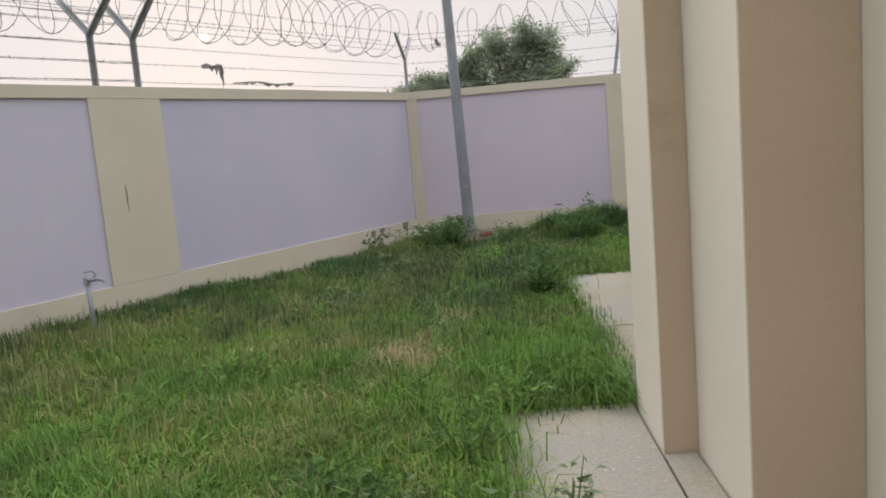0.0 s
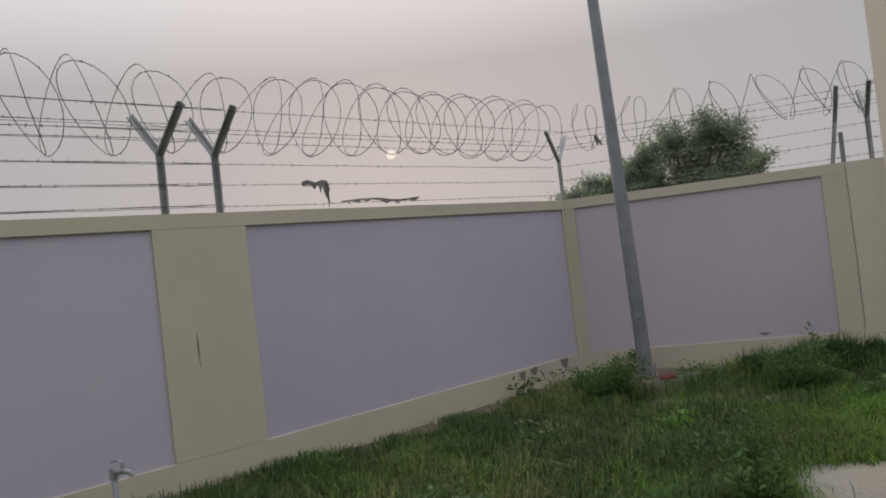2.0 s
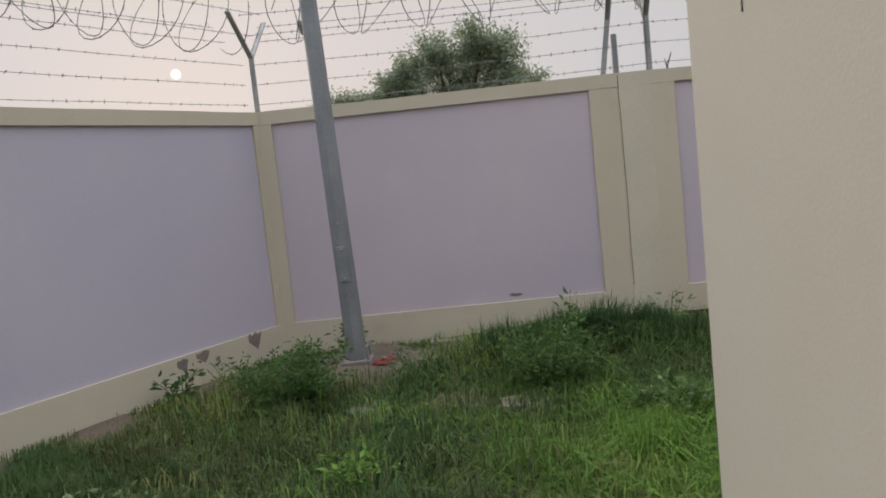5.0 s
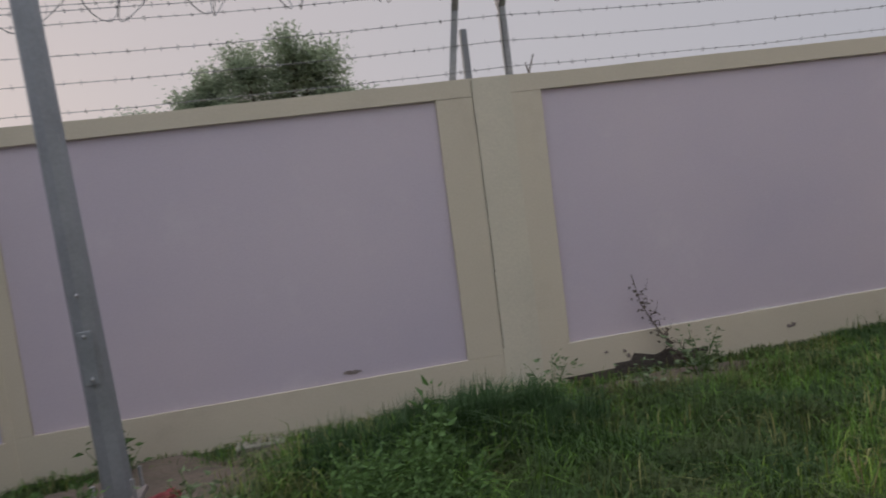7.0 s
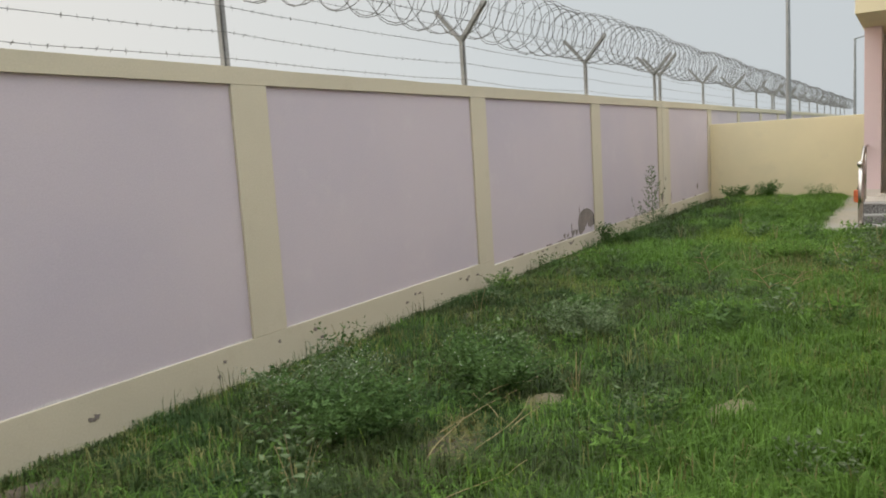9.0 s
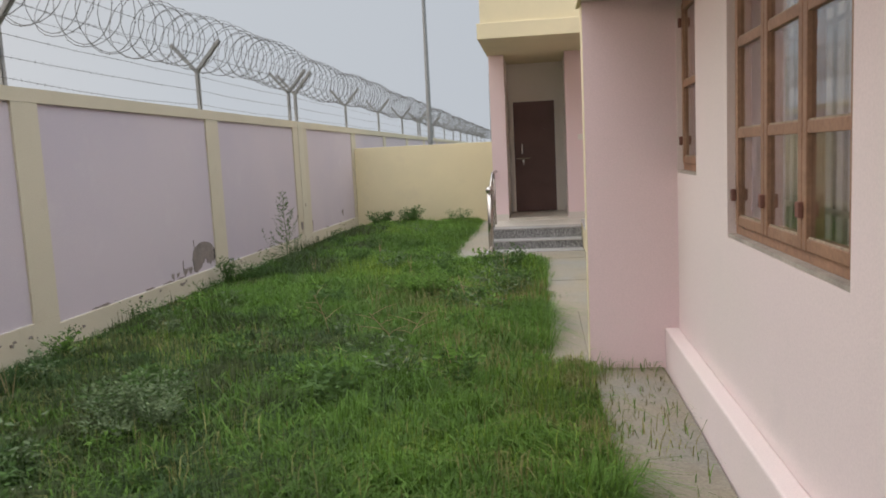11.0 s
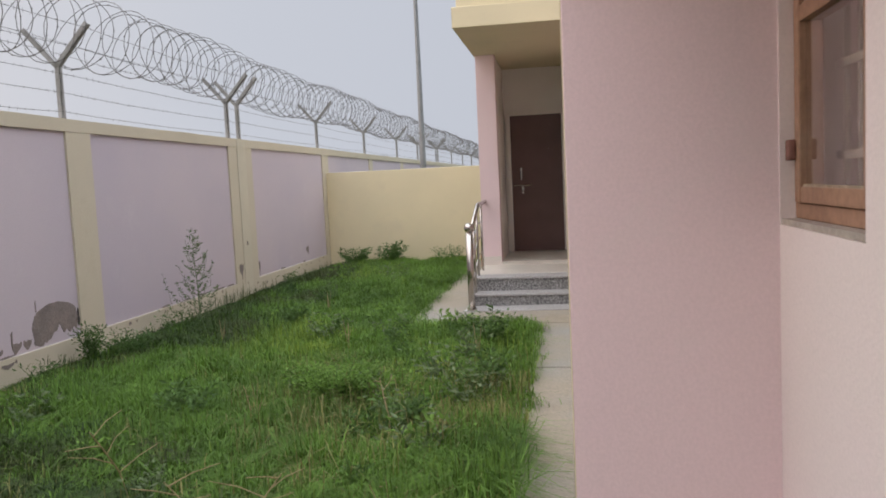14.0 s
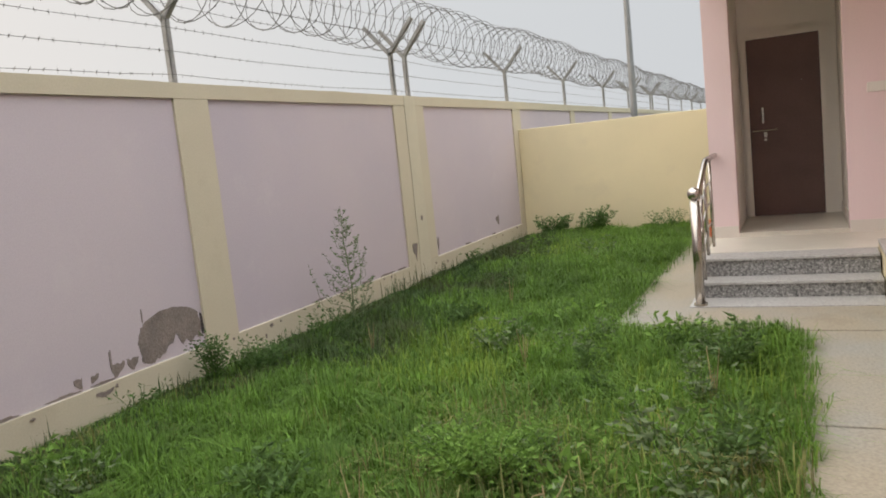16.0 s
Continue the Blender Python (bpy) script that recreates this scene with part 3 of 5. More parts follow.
for k in range(44):
    patch(wall_north, random.uniform(4.2, 22.8), random.uniform(0.10, 0.22), random.uniform(0.008, 0.03), random.uniform(0.005, 0.016), 0.0, 20 + k)
for k in range(16):
    u = random.choice(((7.8, 10.9), (11.5, 14.8), (15.4, 18.6), (19.6, 23.0)))
    patch(wall_north, random.uniform(*u), 0.315 if u[0] < 11 else 0.245, random.uniform(0.05, 0.16), random.uniform(0.006, 0.014), PV, 60 + k)
for k, (d, z, w, h) in enumerate(((0.40, 0.235, 0.17, 0.09), (0.88, 0.17, 0.05, 0.04), (1.04, 0.24, 0.15, 0.065), (1.27, 0.22, 0.12, 0.075))):
    shard(wall_west, WEST_LEN - d, z, w, h, 0.0, 40 + k, 0.03)
patch(wall_west, WEST_LEN - 5.45, 1.2, 0.006, 0.11, 0.0, 50, PLASTER, "short grey crack in the render")


# ---- fence on the walls ----
def bar(bm, p, q, w, t):
    """An angle-iron bar from p to q: two thin flanges."""
    p, q = Vector(p), Vector(q)
    d = (q - p).normalized()
    a = Vector((1, 0, 0))
    b = d.cross(a).normalized()
    for s0, s1, e0, e1 in ((-w / 2, w / 2, -t / 2, t / 2), (-w / 2, -w / 2 + t, -t / 2, w - t / 2)):
        vs = []
        for end in (p, q):
            for sx, sy in ((s0, e0), (s1, e0), (s1, e1), (s0, e1)):
                vs.append(bm.verts.new(end + a * sx + b * sy))
        for f in ((0, 1, 2, 3), (7, 6, 5, 4), (0, 4, 5, 1), (1, 5, 6, 2), (2, 6, 7, 3), (3, 7, 4, 0)):
            bm.faces.new([vs[k] for k in f])


FORK, ARM = 2.90, 0.34
proto = thing("fence_post", "grey angle-iron fence post with forked arms on the wall coping", "fence post", "forked posts along the walls")
bm = bmesh.new()
bar(bm, (0, 0, COPE - 0.02), (0, 0, FORK + 0.02), 0.05, 0.012)
part("shaft", bm, STEEL, proto)
for sgn in (-1, 1):
    bm = bmesh.new()
    bar(bm, (0, 0, FORK), (0, sgn * ARM, FORK + ARM * 1.15), 0.05, 0.012)
    part("arm", bm, STEEL, proto)
NORTH_POSTS = [3.79, 7.42, 11.14, 15.1, 18.98, 19.38, 23.28] + [23.25 + 3.85 * i for i in range(1, 13)] + [34.3, 38.2, 50.0]
proto.matrix_world = pose(-0.02, 16.12, 0, 0, 0, -15)
for k, x in enumerate(NORTH_POSTS):
    copy_thing(proto, pose(x, 16.12, 0, 0, 0.5 * math.sin(k * 5.1), (4 * math.sin(k * 2.3)) if k else -2.0))
copy_thing(proto, Matrix.Translation((3.34, 16.12, COPE)) @ pose(0, 0, 0, 0, 9, -11.5) @ Matrix.Translation((0, 0, -COPE)))
for d in (5.07, 5.58, 9.3, 13.2):
    p = WEST @ Vector((WEST_LEN - d, 0.12, 0))
    copy_thing(proto, pose(p.x, p.y, 0, 0, 0.5 * math.sin(d), WEST_ANGLE - 170 + 3 * math.sin(d * 7)))
stub = thing("fence_stub", "short grey steel stake on the wall coping", "stake")
bm = bmesh.new()
box(bm, 3.45, 3.50, 16.13, 16.18, COPE - 0.02, 2.76, 0.004)
part("stake", bm, POLE_PAINT, stub)


def barbed(m, length, posts, v, z, seed, start=0.0):
    """One strand with its barbs, sagging a little from post to post."""
    rnd = random.Random(seed)
    strand = thing("barbed_wire", "thin grey barbed wire strand between fence posts", "barbed wire", "barbed wire strands", m=m)
    stops = [start] + [p for p in posts if start < p < length] + [length]
    pts = []
    for a, b in zip(stops, stops[1:]):
        n = max(2, int((b - a) / 0.5))
        sag = rnd.uniform(0.01, 0.035)
        for i in range(n):
            k = i / n
            pts.append((a + (b - a) * k, v, z - sag * 4 * k * (1 - k) + rnd.uniform(-0.004, 0.004)))
    pts.append((length, v, z))
    bm = bmesh.new()
    tube(bm, pts, 0.0026, 4)
    part("wire", bm, WIRE, strand)
    bm = bmesh.new()
    s = start
    k = 0
    while s < min(length, 42):
        while k < len(pts) - 2 and pts[k + 1][0] < s:
            k += 1
        f = (s - pts[k][0]) / max(1e-6, pts[k + 1][0] - pts[k][0])
        zz = pts[k][2] + (pts[k + 1][2] - pts[k][2]) * f
        for _ in range(2):
            a = rnd.uniform(0, math.pi)
            d = Vector((rnd.uniform(-0.5, 0.5), math.cos(a), math.sin(a))).normalized() * 0.024
            o = Vector((s, v, zz))
            w = Vector((0.0042, 0, 0))
            bm.faces.new([bm.verts.new(c) for c in (o - d, o + w, o + d, o - w)])
        s += 0.11
    tagged(part("barb", bm, WIRE, strand), kind="stuff")


STRANDS = ((0.10, 2.45), (0.10, 2.64), (0.10, 2.83), (-0.06, 3.08), (0.30, 3.08), (-0.20, 3.25), (0.44, 3.25))
west_posts = [WEST_LEN - d for d in (5.07, 5.58, 9.3, 13.2)]
for k, (v, z) in enumerate(STRANDS):
    barbed(pose(0, 16, 0), 75.0, NORTH_POSTS, v, z, 10 + k)
    barbed(WEST, WEST_LEN, west_posts, v, z, 30 + k, 4.0)


def coil(m, length, start, seed, loose):
    """Concertina razor wire: flattened irregular loops lying in the fork of the posts."""
    rnd = random.Random(seed)
    pts, s, a = [], start, 0.0
    pitch = 0.3
    while s < length:
        if rnd.random() < 0.05:
            pitch = rnd.uniform(*loose) * (1.25 if start < 1 and s < 5.5 else 1.0)
        step = 2 * math.pi / 22
        a += step
        s += pitch / 22
        tilt = 0.10 * math.sin(s * 1.7) + 0.16 * math.cos(a * 0.5)
        r = 0.37 - (0.07 * math.exp(-((s - 1.8) / 2.0) ** 2) if start < 1 else 0.0)
        wob = 1 + 0.06 * math.sin(s * 2.3 + seed) + 0.05 * math.sin(a * 0.5 + 1)
        pts.append((s + tilt * math.sin(a), 0.12 + r * wob * math.cos(a) * 0.95, 3.30 + 0.03 * math.sin(s * 0.8) + r * wob * math.sin(a)))
    verts = np.array(pts)
    d = np.gradient(verts, axis=0)
    d /= np.linalg.norm(d, axis=1)[:, None]
    u = np.cross(d, np.array([1.0, 0.15, 0.1]))
    u /= np.linalg.norm(u, axis=1)[:, None]
    w = np.cross(d, u)
    rad = 0.0044
    n = len(verts)
    ring = np.stack([verts + rad * u, verts + rad * w, verts - rad * u, verts - rad * w], axis=1).reshape(-1, 3)
    i = np.arange(n - 1)[:, None] * 4
    faces = np.concatenate([np.concatenate([i + j, i + (j + 1) % 4, i + 4 + (j + 1) % 4, i + 4 + j], axis=1) for j in range(4)])
    ob = thing("razor_wire_coil", "looped coil of razor wire resting in forked posts", "razor wire", "razor wire coils", m=m)
    loops = new("wire", raw_mesh("wire", ring, faces, WIRE))
    loops.parent = ob
    k = np.arange(0, n, 3)
    tip = verts[k] + d[k] * 0.016
    tail = verts[k] - d[k] * 0.016
    bv = np.stack([tip, verts[k] + u[k] * 0.011, tail, verts[k] - u[k] * 0.011], axis=1).reshape(-1, 3)
    blades_ob = new("razor_barb", raw_mesh("razor_barb", bv, np.arange(len(k))[:, None] * 4 + np.arange(4)[None, :], WIRE))
    blades_ob.parent = ob
    tagged(blades_ob, kind="stuff")


coil(pose(0, 16, 0), 75.0, 0.1, 3, (0.15, 0.27))
coil(WEST, WEST_LEN - 0.1, 3.0, 8, (0.19, 0.30))


# rags caught on the wire
def rag(d0, d1, z, drop, seed):
    ob = thing("rag", "torn dark rag caught on the barbed wire", "rag", "rags on the fence", m=WEST)
    bm = bmesh.new()
    n, rows = 16, 3
    g = []
    for i in range(n + 1):
        k = i / n
        u = WEST_LEN - (d0 + (d1 - d0) * k)
        h = drop * (0.3 + 1.5 * abs(noise.noise((k * 8 + seed, seed, 0))))
        g.append([bm.verts.new((u + 0.02 * noise.noise((k * 9, j, seed)), 0.085 + 0.03 * noise.noise((k * 5, j * 2, seed)) - 0.01, z + 0.012 - h * j / rows + 0.012 * math.sin(k * 9 + seed))) for j in range(rows + 1)])
    for i in range(n):
        for j in range(rows):
            bm.faces.new((g[i][j], g[i + 1][j], g[i + 1][j + 1], g[i][j + 1]))
    geom = bmesh.ops.extrude_face_region(bm, geom=list(bm.faces))
    bmesh.ops.translate(bm, vec=(0, 0.012, 0), verts=[v for v in geom["geom"] if isinstance(v, bmesh.types.BMVert)])
    part("cloth", bm, CLOTH, ob)
    return ob


rag(3.88, 4.15, 2.645, 0.13, 1)
rag(3.84, 3.885, 2.64, 0.22, 4)
rag(2.6, 3.68, 2.455, 0.055, 2)
bird = thing("rag", "small dark rag knotted on the razor wire", "rag", "rags on the fence")
for k in range(7):
    bm = bmesh.new()
    tube(bm, [(0.52 + 0.02 * math.sin(k * 2.1), 15.94, 3.10 + 0.012 * k), (0.56 + 0.03 * math.cos(k * 3.3), 15.93, 3.05 + 0.02 * math.sin(k))], 0.012, 5)
    part("cloth_strip", bm, CLOTH, bird)
twig = thing("twig", "bare forked twig standing behind the wall coping", "twig")
bm = bmesh.new()
tube(bm, [(3.9, 16.35, -0.05), (3.97, 16.35, 2.2), (4.02, 16.35, 2.42), (4.04, 16.35, 2.48)], 0.014, 5, 0.008)
tube(bm, [(4.02, 16.35, 2.42), (4.00, 16.35, 2.50)], 0.009, 5, 0.004)
tube(bm, [(4.03, 16.35, 2.45), (4.07, 16.35, 2.56)], 0.008, 5, 0.004)
part("stem", bm, BARK, twig)


# ---- lamp poles ----
def lamp_pole(x, y, height, arm=None, label="", r0=0.086, r1=0.055, detail=False):
    ob = thing("lamp_pole", label, "lamp post", m=pose(x, y, 0.09 if detail else 0, 0, -1.3 if detail else 0, 0))
    bm = bmesh.new()
    tube(bm, [(0, 0, 0.0), (0, 0, height)], r0, 8, r1)
    part("shaft", bm, POLE_PAINT, ob)
    if detail:
        bm = bmesh.new()
        box(bm, -0.13, 0.13, -0.13, 0.13, -0.02, 0.02, 0.004)
        part("base_plate", bm, PLASTER, ob, "rusty soiled base plate")
        for a in range(4):
            bm = bmesh.new()
            c, d = math.cos(a * math.pi / 2 + 0.78) * 0.15, math.sin(a * math.pi / 2 + 0.78) * 0.15
            tube(bm, [(c, d, 0.0), (c, d, 0.14)], 0.012, 6)
            part("anchor_bolt", bm, STEEL, ob)
        bm = bmesh.new()
        box(bm, -0.04, 0.04, -0.096, -0.082, 0.70, 1.0, 0.004)
        part("hatch", bm, POLE_PAINT, ob, "small riveted access hatch")
        for z in (0.73, 0.97, 1.2):
            bm = bmesh.new()
            ball(bm, (0.0, -0.098 + 0.004 * (z > 1), z), 0.012, 8)
            part("rivet", bm, STEEL, ob)
    if arm:
        bm = bmesh.new()
        tube(bm, [(0, 0, height - 0.02), (0, arm * 0.5, height + 0.12), (0, arm, height + 0.24)], 0.035, 6)
        part("arm", bm, POLE_PAINT, ob)
        bm = bmesh.new()
        box(bm, -0.1, 0.1, min(arm, arm * 1.3), max(arm, arm * 1.3), height + 0.2, height + 0.29, 0.02)
        part("lamp_head", bm, POLE_PAINT, ob)


lamp_pole(0.85, 15.0, 7.0, None, "tall grey tapered steel lamp pole in the wall corner", detail=True)
lamp_pole(27.2, 14.68, 6.2, -1.2, "tall grey lamp pole with outreach arm behind the yellow wall", 0.085, 0.05)
lamp_pole(52.0, 14.45, 6.3, -1.4, "distant grey lamp pole with outreach arm", 0.09, 0.05)
bag = thing("plastic_bag", "crumpled red plastic bag lying at the lamp pole base", "plastic bag", m=pose(1.10, 14.88, 0.05, 0, 0, 35))
bm = bmesh.new()
bmesh.ops.create_icosphere(bm, subdivisions=4, radius=1.0)
for v in bm.verts:
    w = 1 + 0.45 * noise.noise(v.co * 1.9) + 0.22 * noise.noise(v.co * 5.5)
    v.co = Vector((v.co.x * 0.11 * w, v.co.y * 0.07 * w, max(0.0, 0.03 + v.co.z * 0.045 * w)))
part("film", bm, leaf_material("red_plastic_film", (0.27, 0.06, 0.06), (0.20, 0.05, 0.05), 0.1, 0.3), bag, smooth=True)

# ---- water tap ----
tap = thing("water_tap", "grey standpipe with a brass bib tap in tall grass", "tap", m=pose(-2.46, 9.85, 0, 0, 0, -12))
bm = bmesh.new()
tube(bm, [(0.02, 0, -0.1), (0.01, 0, 0.25), (0, 0, 0.55)], 0.021, 8)
part("pipe", bm, POLE_PAINT, tap, smooth=True)
bm = bmesh.new()
tube(bm, [(0, 0, 0.50), (0, 0, 0.575)], 0.028, 8)
tube(bm, [(0, 0, 0.553), (0.07, 0, 0.553)], 0.022, 8)
part("elbow", bm, STEEL, tap)
bm = bmesh.new()
tube(bm, [(0.06, 0, 0.553), (0.12, 0, 0.558), (0.175, 0, 0.548), (0.185, 0, 0.525)], 0.019, 8, 0.016)
tube(bm, [(0.095, 0, 0.56), (0.095, 0, 0.615)], 0.013, 8)
part("spout", bm, STEEL, tap)
bm = bmesh.new()
tube(bm, [(0.10, 0, 0.612), (0.06, 0.0, 0.628), (0.02, 0.01, 0.622), (-0.03, 0.01, 0.612)], 0.007, 6)
part("handle", bm, STEEL, tap)


# ---- windows ----
def window(name, w, leaves, rows, label):
    x0, x1, z0, z1 = w
    win = thing(name, label, "window", kind="structure")
    fy0, fy1 = 10.465, 10.537
    fw = 0.045
    for b in ((x0 + 0.002, x1 - 0.002, fy0, fy1, z0 + 0.02, z0 + 0.02 + fw), (x0 + 0.002, x1 - 0.002, fy0, fy1, z1 - fw, z1 - 0.002),
              (x0 + 0.002, x0 + fw, fy0, fy1, z0 + 0.0655, z1 - fw - 0.0005), (x1 - fw, x1 - 0.002, fy0, fy1, z0 + 0.0655, z1 - fw - 0.0005)):
        box_part("window_frame", b, WOOD, win, bevel=0.003)
    box_part("window_sill", (x0 + 0.001, x1 - 0.001, 10.385, HY - 0.004, z0 + 0.001, z0 + 0.019), SILL, win, "rough beige plaster sill")
    lw = (x1 - x0 - 2 * fw) / leaves
    for i in range(leaves):
        a, b = x0 + fw + lw * i + 0.003, x0 + fw + lw * (i + 1) - 0.003
        c, d = z0 + 0.068, z1 - fw - 0.003
        leaf = thing("casement", "", "")
        leaf.parent = win
        for key in ("label", "category"):
            if key in leaf:
                del leaf[key]
        s = 0.046
        y0, y1 = 10.48, 10.552
        for bb in ((a, a + s, y0, y1, c, d), (b - s, b, y0, y1, c, d)):
            box_part("stile", bb, WOOD, leaf, bevel=0.004)
        h = (d - c - s) / rows
        for r in range(rows + 1):
            z = c + h * r
            box_part("rail", (a + s, b - s, y0 + 0.002, y1 - 0.003, z, z + s), WOOD, leaf, bevel=0.003)
            if r < rows:
                p = box_part("pane", (a + s - 0.004, b - s + 0.004, 10.530, 10.534, z + s - 0.004, z + h + 0.004), GLASS, leaf)
                p.visible_shadow = False
                box_part("putty", (a + s, b - s, 10.5345, 10.541, z + s, z + s + 0.007), PUTTY, leaf, "uneven pale putty bead")
        for zz in (z0 + 0.19, z1 - 0.2):
            box_part("hinge", (b - 0.022, b + 0.022, y1, y1 + 0.02, zz, zz + 0.06), RED_BROWN, leaf, "blocky red-brown hinge", bevel=0.005)
    n = max(3, int((x1 - x0) / 0.11))
    for i in range(n):
        x = x0 + (x1 - x0) * (i + 0.5) / n
        box_part("grille_bar", (x - 0.007, x + 0.007, 10.40, 10.414, z0, z1), SILL, win)
    for z in np.linspace(z0 + 0.2, z1 - 0.2, 4):
        box_part("grille_rail", (x0, x1, 10.415, 10.42, z - 0.012, z + 0.012), SILL, win)


window("window_1", W1, 3, 3, "brown wooden casement window with small panes and iron grille")
window("window_2", W2, 1, 2, "narrow brown wooden casement window beside the pier")
for name_x0, name_x1, zz0, zz1 in ((W1[0] - 0.1, W1[1] + 0.1, 1.0, 2.7), (W2[0] - 0.05, W2[1] + 0.05, 1.35, 2.7)):
    cur = thing("curtain", "plain grey-beige curtain hanging behind the window grille", "curtain", "curtains behind the windows")
    bm = bmesh.new()
    nn = int((name_x1 - name_x0) / 0.02)
    low = [bm.verts.new((name_x0 + (name_x1 - name_x0) * i / nn, 10.30 + 0.022 * math.sin(i * 0.9) + 0.01 * math.sin(i * 0.37), zz0)) for i in range(nn + 1)]
    high = [bm.verts.new((v.co.x, v.co.y, zz1)) for v in low]
    for i in range(nn):
        bm.faces.new((low[i], low[i + 1], high[i + 1], high[i]))
    part("cloth", bm, CURTAIN, cur, smooth=True)
    bm = bmesh.new()
    tube(bm, [(name_x0, 10.30, zz1), (name_x1, 10.30, zz1)], 0.012, 8)
    part("rod", bm, STEEL, cur)
window_3 = thing("window_3", "brown wooden window in the porch wall", "window", kind="structure")
for b in ((9.62, 9.70, 1.12, 2.62), (10.35, 10.43, 1.12, 2.62), (9.7001, 10.3499, 1.12, 1.20), (9.7001, 10.3499, 2.54, 2.62), (9.99, 10.06, 1.201, 2.539)):
    box_part("window_frame", (PX - 0.03, PX - 0.001) + b, WOOD, window_3, bevel=0.003)
for y0, y1 in ((9.701, 9.989), (10.061, 10.349)):
    for k in range(3):
        z = 1.205 + 0.445 * k
        box_part("panel", (PX - 0.018, PX - 0.0015, y0, y1, z, z + 0.435), WOOD, window_3, bevel=0.006)


# ---- door ----
door = thing("door_1", "closed dark brown flush door with steel bolt", "door", kind="structure")
box_part("leaf", (DX - 0.045, DX - 0.001, 11.24, 12.06, 0.395, 2.60), DOOR_WOOD, door, bevel=0.004)
for b in ((DX - 0.06, DX - 0.001, 11.18, 11.238, 0.39, 2.66), (DX - 0.06, DX - 0.001, 12.062, 12.12, 0.39, 2.66), (DX - 0.06, DX - 0.001, 11.2385, 12.0615, 2.602, 2.66)):
    box_part("door_frame", b, PORCH_WHITE, door)
handle = box_part("door_handle", (DX - 0.075, DX - 0.046, 11.89, 11.92, 1.56, 1.76), CHROME, door, "upright chrome pull handle", bevel=0.006)
bm = bmesh.new()
tube(bm, [(DX - 0.06, 11.74, 1.47), (DX - 0.06, 12.03, 1.47)], 0.011, 8)
tube(bm, [(DX - 0.06, 11.76, 1.47), (DX - 0.09, 11.755, 1.48)], 0.01, 8)
part("bolt", bm, CHROME, door, "chrome sliding bolt")
bm = bmesh.new()
box(bm, DX - 0.055, DX - 0.046, 11.865, 11.905, 1.385, 1.45, 0.003)
ball(bm, (DX - 0.062, 11.885, 1.355), 0.024, 10)
part("lock", bm, CHROME, door, "chrome padlock under the bolt")
bm = bmesh.new()
ball(bm, (DX - 0.046, 11.45, 2.05), 0.01, 8)
part("peephole", bm, CHROME, door)
switch = thing("switch_board", "white plastic switch board on the pink porch wall", "switch")
box_part("plate", (PX - 0.03, PX - 0.001, 10.63, 10.86, 1.77, 1.87), SWITCH, switch, bevel=0.006)
for k in range(4):
    box_part("switch", (PX - 0.036, PX - 0.0305, 10.665 + 0.045 * k, 10.69 + 0.045 * k, 1.80, 1.84), SWITCH, switch, bevel=0.003)

# ---- steps, floor, rails ----
steps = thing("steps", "grey speckled granite entrance steps", "steps", kind="structure")
YN, YS = 12.40, 10.905
box_part("foot_slab", (17.08, 17.45, YS, YN + 0.05, -0.1, 0.03), GRANITE_TOP, steps, bevel=0.004)
box_part("riser", (17.46, 17.74, YS, YN, -0.1, 0.145), GRANITE, steps, "dark speckled granite riser")
box_part("tread", (17.44, 17.76, YS, YN + 0.01, 0.1455, 0.172), GRANITE_TOP, steps, bevel=0.005)
box_part("riser", (17.765, 18.02, YS, YN, -0.1, 0.315), GRANITE, steps, "dark speckled granite riser")
box_part("tread", (17.745, 18.10, YS, YN + 0.01, 0.3155, 0.342), GRANITE_TOP, steps, bevel=0.005)
box_part("landing", (18.101, PX - 0.013, 9.6, YN, -0.1, 0.346), TILE, steps, "pale tiled landing", bevel=0.003)
box_part("threshold", (PX - 0.013, DX - 0.001, 11.063, 12.148, -0.1, 0.39), TILE, steps)
def ramp_top(x):
    return 0.385 - 0.04 * (17.2 - x)


def wedge(x0, x1, y0, y1, low, high):
    """A block under the ramp's slope, from low to high (offsets from the slope; None is the ground)."""
    w = bmesh.new()
    vs = [w.verts.new((x, y, ((-0.05 if low is None else ramp_top(x) + low) if k == 0 else ramp_top(x) + high)))
          for k in (0, 1) for x, y in ((x0, y0), (x1, y0), (x1, y1), (x0, y1))]
    for f in ((0, 3, 2, 1), (4, 5, 6, 7), (0, 1, 5, 4), (1, 2, 6, 5), (2, 3, 7, 6), (3, 0, 4, 7)):
        w.faces.new([vs[k] for k in f])
    return w


ramp = solid("wall_ramp", wedge(11.4, 18.1, 9.6, 10.89, None, -0.025), YELLOW, "low sloping yellow side of the entrance ramp", "ramp")
part("ramp_surface", wedge(11.4, 18.1, 9.6, 10.895, -0.0245, 0.0), GRANITE_TOP, ramp, "grey speckled granite ramp surface")


